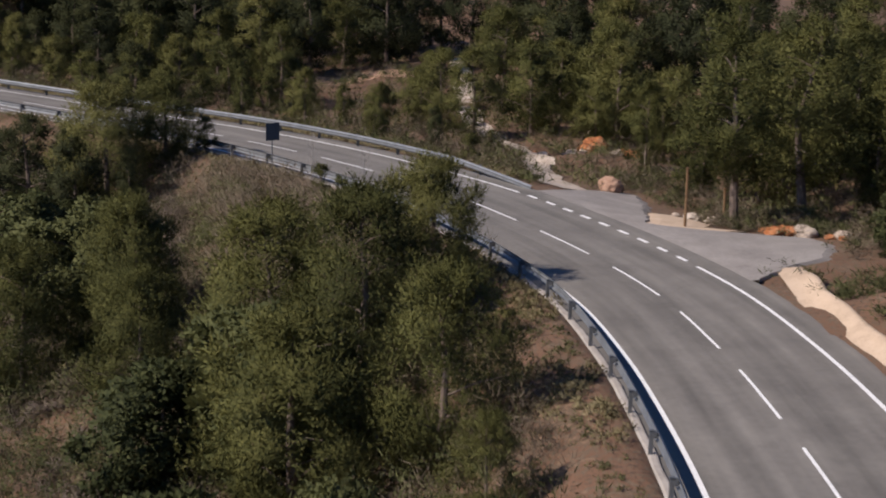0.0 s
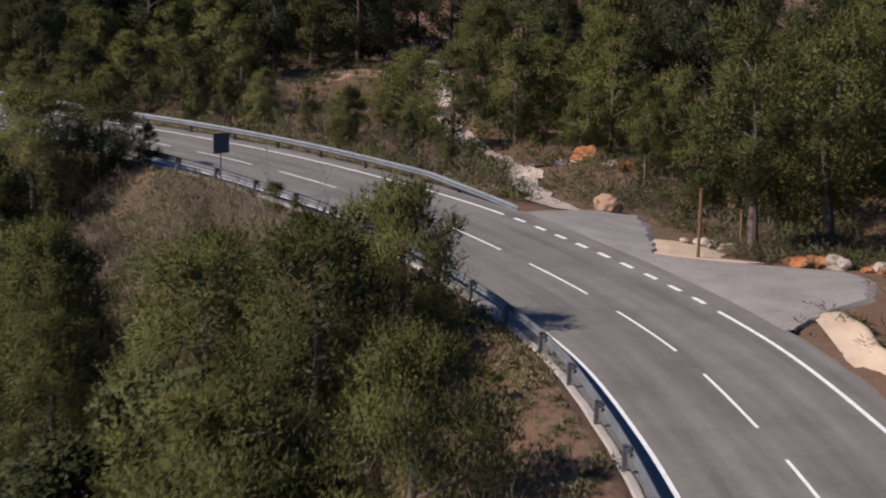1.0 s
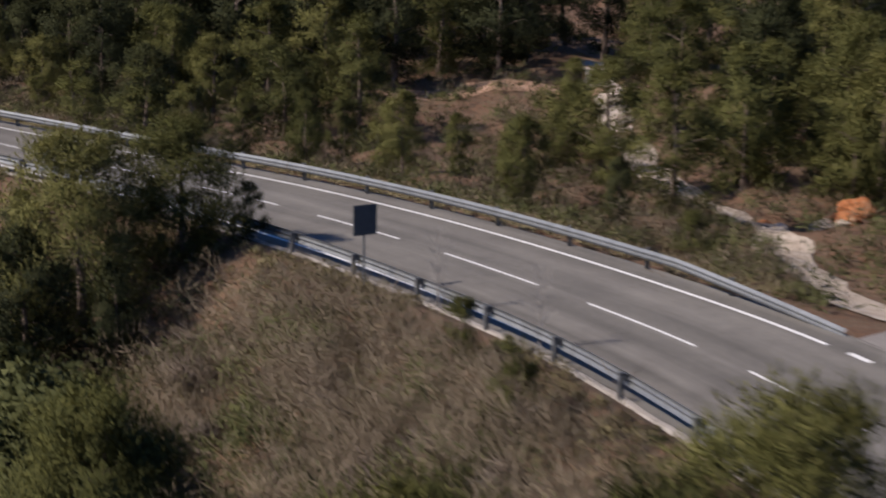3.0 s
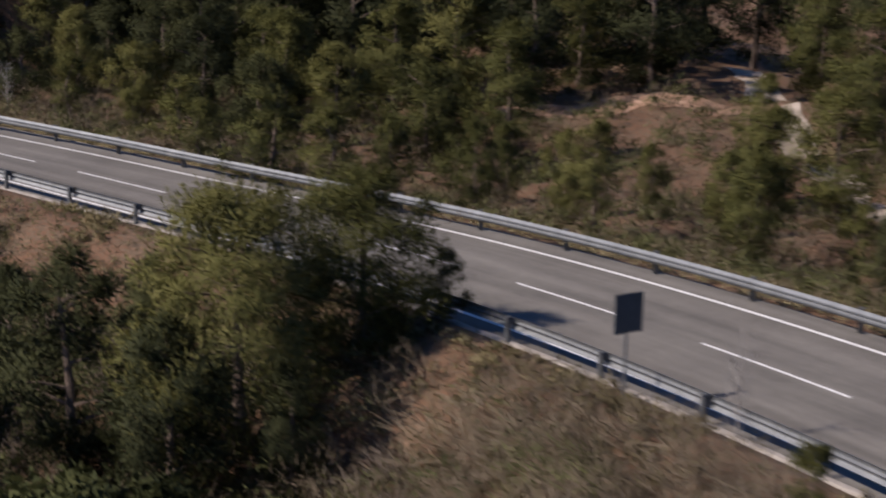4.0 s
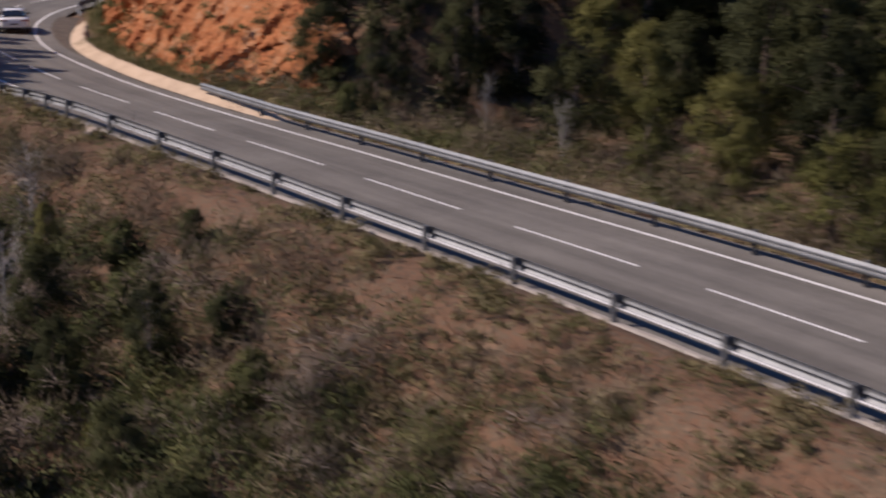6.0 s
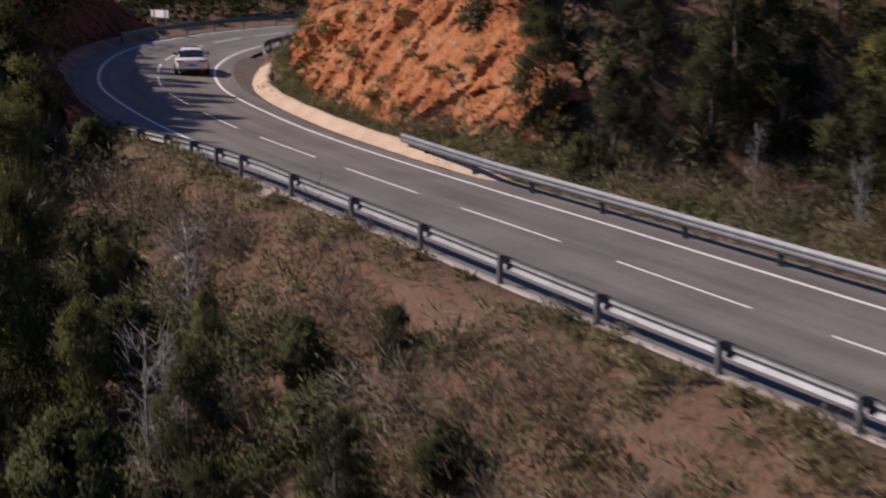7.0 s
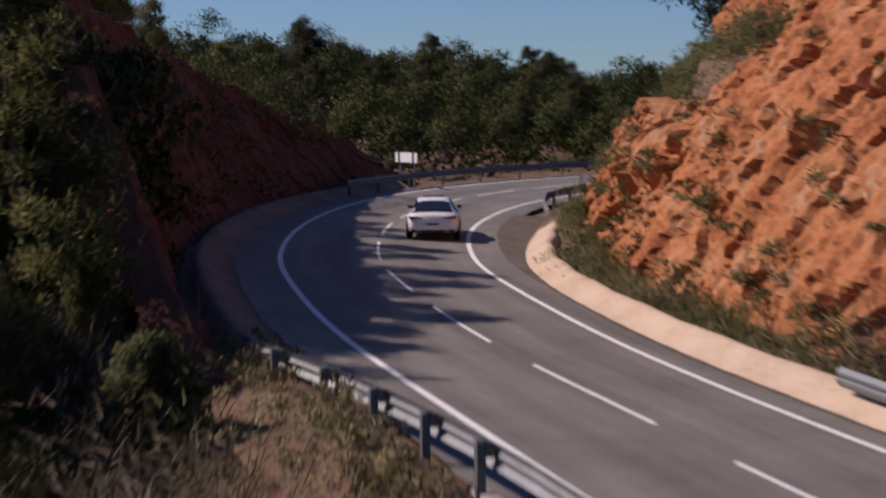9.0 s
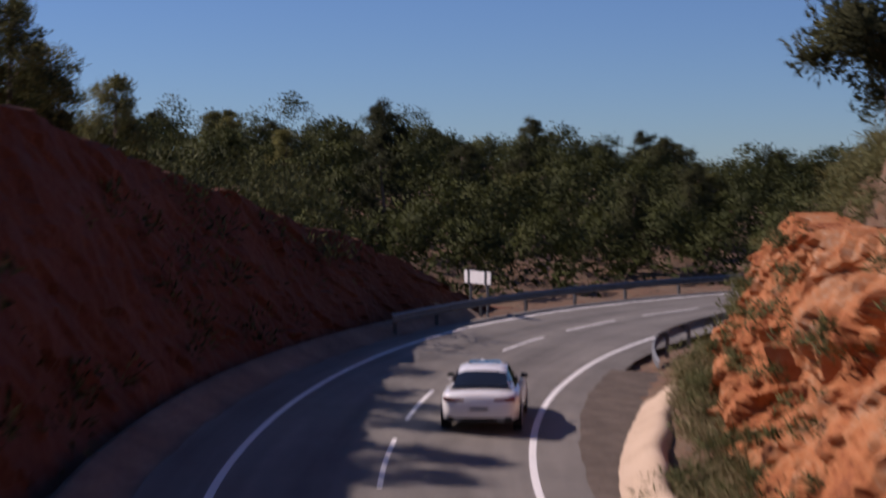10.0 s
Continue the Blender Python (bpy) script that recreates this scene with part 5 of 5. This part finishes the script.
def car():
    root = thing("car", road_pose(146.0, -1.85, 0.0), "white four-door coupe with dark windows on the bend", "car")
    body = []
    for x, w, zb, zt, zs in [(2.49, 0.5, 0.36, 0.56, 0.5), (2.42, 0.68, 0.27, 0.63, 0.57), (2.25, 0.82, 0.22, 0.71, 0.65), (1.9, 0.91, 0.2, 0.8, 0.72), (1.47, 0.945, 0.2, 0.88, 0.78), (0.9, 0.945, 0.19, 0.94, 0.82),
                             (0.1, 0.945, 0.19, 0.96, 0.84), (-0.8, 0.945, 0.19, 0.97, 0.86), (-1.47, 0.94, 0.2, 0.96, 0.86), (-1.95, 0.91, 0.22, 0.95, 0.87), (-2.3, 0.85, 0.26, 0.93, 0.85), (-2.43, 0.78, 0.3, 0.9, 0.8), (-2.5, 0.66, 0.4, 0.8, 0.7)]:
        h = zs - zb
        body.append([(x, 0, zb), (x, w * 0.8, zb), (x, w * 0.97, zb + h * 0.12), (x, w * 0.985, zb + h * 0.4), (x, w, zb + h * 0.72), (x, w * 0.96, zs), (x, w * 0.84, zt - 0.03), (x, w * 0.45, zt), (x, 0, zt + 0.008)])
    rows = loft(body)
    shell = grid_part("body", rows, M_CAR, root, caps=True)
    top = []
    for x, z, we, ze, wb in [(1.0, 0.95, 0.66, 0.945, 0.76), (0.7, 1.1, 0.62, 1.06, 0.79), (0.3, 1.29, 0.585, 1.23, 0.8), (-0.05, 1.385, 0.575, 1.325, 0.8), (-0.5, 1.425, 0.57, 1.365, 0.8), (-0.95, 1.4, 0.565, 1.34, 0.79), (-1.3, 1.31, 0.57, 1.25, 0.78), (-1.65, 1.165, 0.6, 1.12, 0.76), (-1.95, 1.02, 0.66, 1.0, 0.74)]:
        zb = 0.93
        zm = zb + (ze - zb) * 0.5
        top.append([(x, wb, zb), (x, (wb * 0.55 + we * 0.45), zm), (x, we, ze), (x, we * 0.7, z - 0.012), (x, 0, z)])
    rows2 = loft(top)
    roof = grid_part("roof", rows2, M_CAR, root)
    n = len(rows2[0]) - 1
    grid_part("side_window", rows2, M_GLASS, root, lambda i, j: 1 <= i <= 6 and j == 1 or 2 <= i <= 5 and j == 0, "dark side glass", offset=0.006)
    grid_part("side_window", rows2, M_GLASS, root, lambda i, j: 1 <= i <= 6 and j == n - 2 or 2 <= i <= 5 and j == n - 1, "dark side glass", offset=0.006)
    grid_part("windscreen", rows2, M_GLASS, root, lambda i, j: i <= 2 and 2 <= j <= n - 3, "dark windscreen", offset=0.006)
    grid_part("rear_window", rows2, M_GLASS, root, lambda i, j: i >= 6 and 2 <= j <= n - 3, "dark sloping rear window", offset=0.006)
    bm = bmesh.new()
    box(bm, 0.7, 0.76, 0.02, -0.3, 0, 1.415, bevel=0.008)
    part("sunroof", bm, M_GLASS, roof, "black glass sunroof")
    for side in (1, -1):
        for x in (1.47, -1.47):
            # Black disc paints the shaded recess round the wheel; the body has no opening.
            bm = bmesh.new()
            m = Matrix.Translation((x, side * 0.835, 0.345)) @ Matrix.Rotation(radians(90), 4, "X")
            bmesh.ops.create_cone(bm, cap_ends=True, segments=32, radius1=0.39, radius2=0.39, depth=0.2, matrix=m)
            part("arch_recess_disc", bm, M_TRIM, shell)
            bm = bmesh.new()
            m = Matrix.Translation((x, side * 0.835, 0.345)) @ Matrix.Rotation(radians(90), 4, "X")
            bmesh.ops.create_cone(bm, cap_ends=True, segments=36, radius1=0.345, radius2=0.345, depth=0.2, matrix=m)
            bmesh.ops.bevel(bm, geom=[e for e in bm.edges if len(e.link_faces) == 2 and any(len(f.verts) > 4 for f in e.link_faces)], offset=0.03, segments=3, affect="EDGES")
            wheel = part("wheel", bm, M_TYRE, root, "black tyre on a dark alloy wheel")
            bm = bmesh.new()
            hub = Matrix.Translation((x, side * 0.94, 0.345)) @ Matrix.Rotation(radians(90), 4, "X")
            bmesh.ops.create_cone(bm, cap_ends=True, segments=24, radius1=0.06, radius2=0.05, depth=0.02, matrix=hub)
            for k in range(10):
                mm = hub @ Matrix.Rotation(2 * math.pi * k / 10, 4, "Z")
                box(bm, 0.2, 0.035, 0.014, 0.15, 0, 0, m=mm)
            for k in range(24):
                mm = hub @ Matrix.Rotation(2 * math.pi * k / 24, 4, "Z")
                box(bm, 0.02, 0.07, 0.018, 0.255, 0, 0, m=mm)
            part("rim", bm, M_RIM, wheel, "dark multi-spoke alloy rim")
        bm = bmesh.new()
        box(bm, 0.08, 0.4, 0.1, -2.465, side * 0.52, 0.77, bevel=0.025)
        box(bm, 0.2, 0.16, 0.09, -2.39, side * 0.74, 0.79, bevel=0.02)
        part("tail_light", bm, M_LAMP, root, "slim dark red tail light")
        bm = bmesh.new()
        box(bm, 0.14, 0.2, 0.12, 0.62, side * 0.9, 0.99, bevel=0.035)
        part("wing_mirror", bm, M_TRIM, root, "dark door mirror")
        bm = bmesh.new()
        box(bm, 0.1, 0.3, 0.13, 2.36, side * 0.56, 0.6, bevel=0.03)
        part("headlight", bm, M_GLASS, root)
        for x in (0.02, -1.0):
            bm = bmesh.new()
            box(bm, 0.2, 0.02, 0.025, x, side * 0.945, 0.76, bevel=0.006)
            part("door_handle", bm, M_CAR, root)
        bm = bmesh.new()
        box(bm, 0.06, 0.18, 0.06, -2.46, side * 0.5, 0.3, bevel=0.015)
        part("exhaust_tip", bm, M_RIM, root, "bright exhaust trim")
    bm = bmesh.new()
    box(bm, 0.1, 1.5, 0.16, -2.42, 0, 0.33, bevel=0.03)
    part("rear_diffuser", bm, M_TRIM, root, "black lower bumper trim")
    bm = bmesh.new()
    box(bm, 0.015, 0.52, 0.11, -2.495, 0, 0.56)
    plate = part("number_plate", bm, M_PLATE, root, "pale number plate")
    bm = bmesh.new()
    box(bm, 0.006, 0.4, 0.05, -2.506, 0, 0.56)
    part("plate_bar", bm, M_TRIM, plate)
    bm = bmesh.new()
    box(bm, 0.02, 0.7, 0.14, 2.485, 0, 0.48, bevel=0.008)
    part("grille", bm, M_TRIM, root)


car()
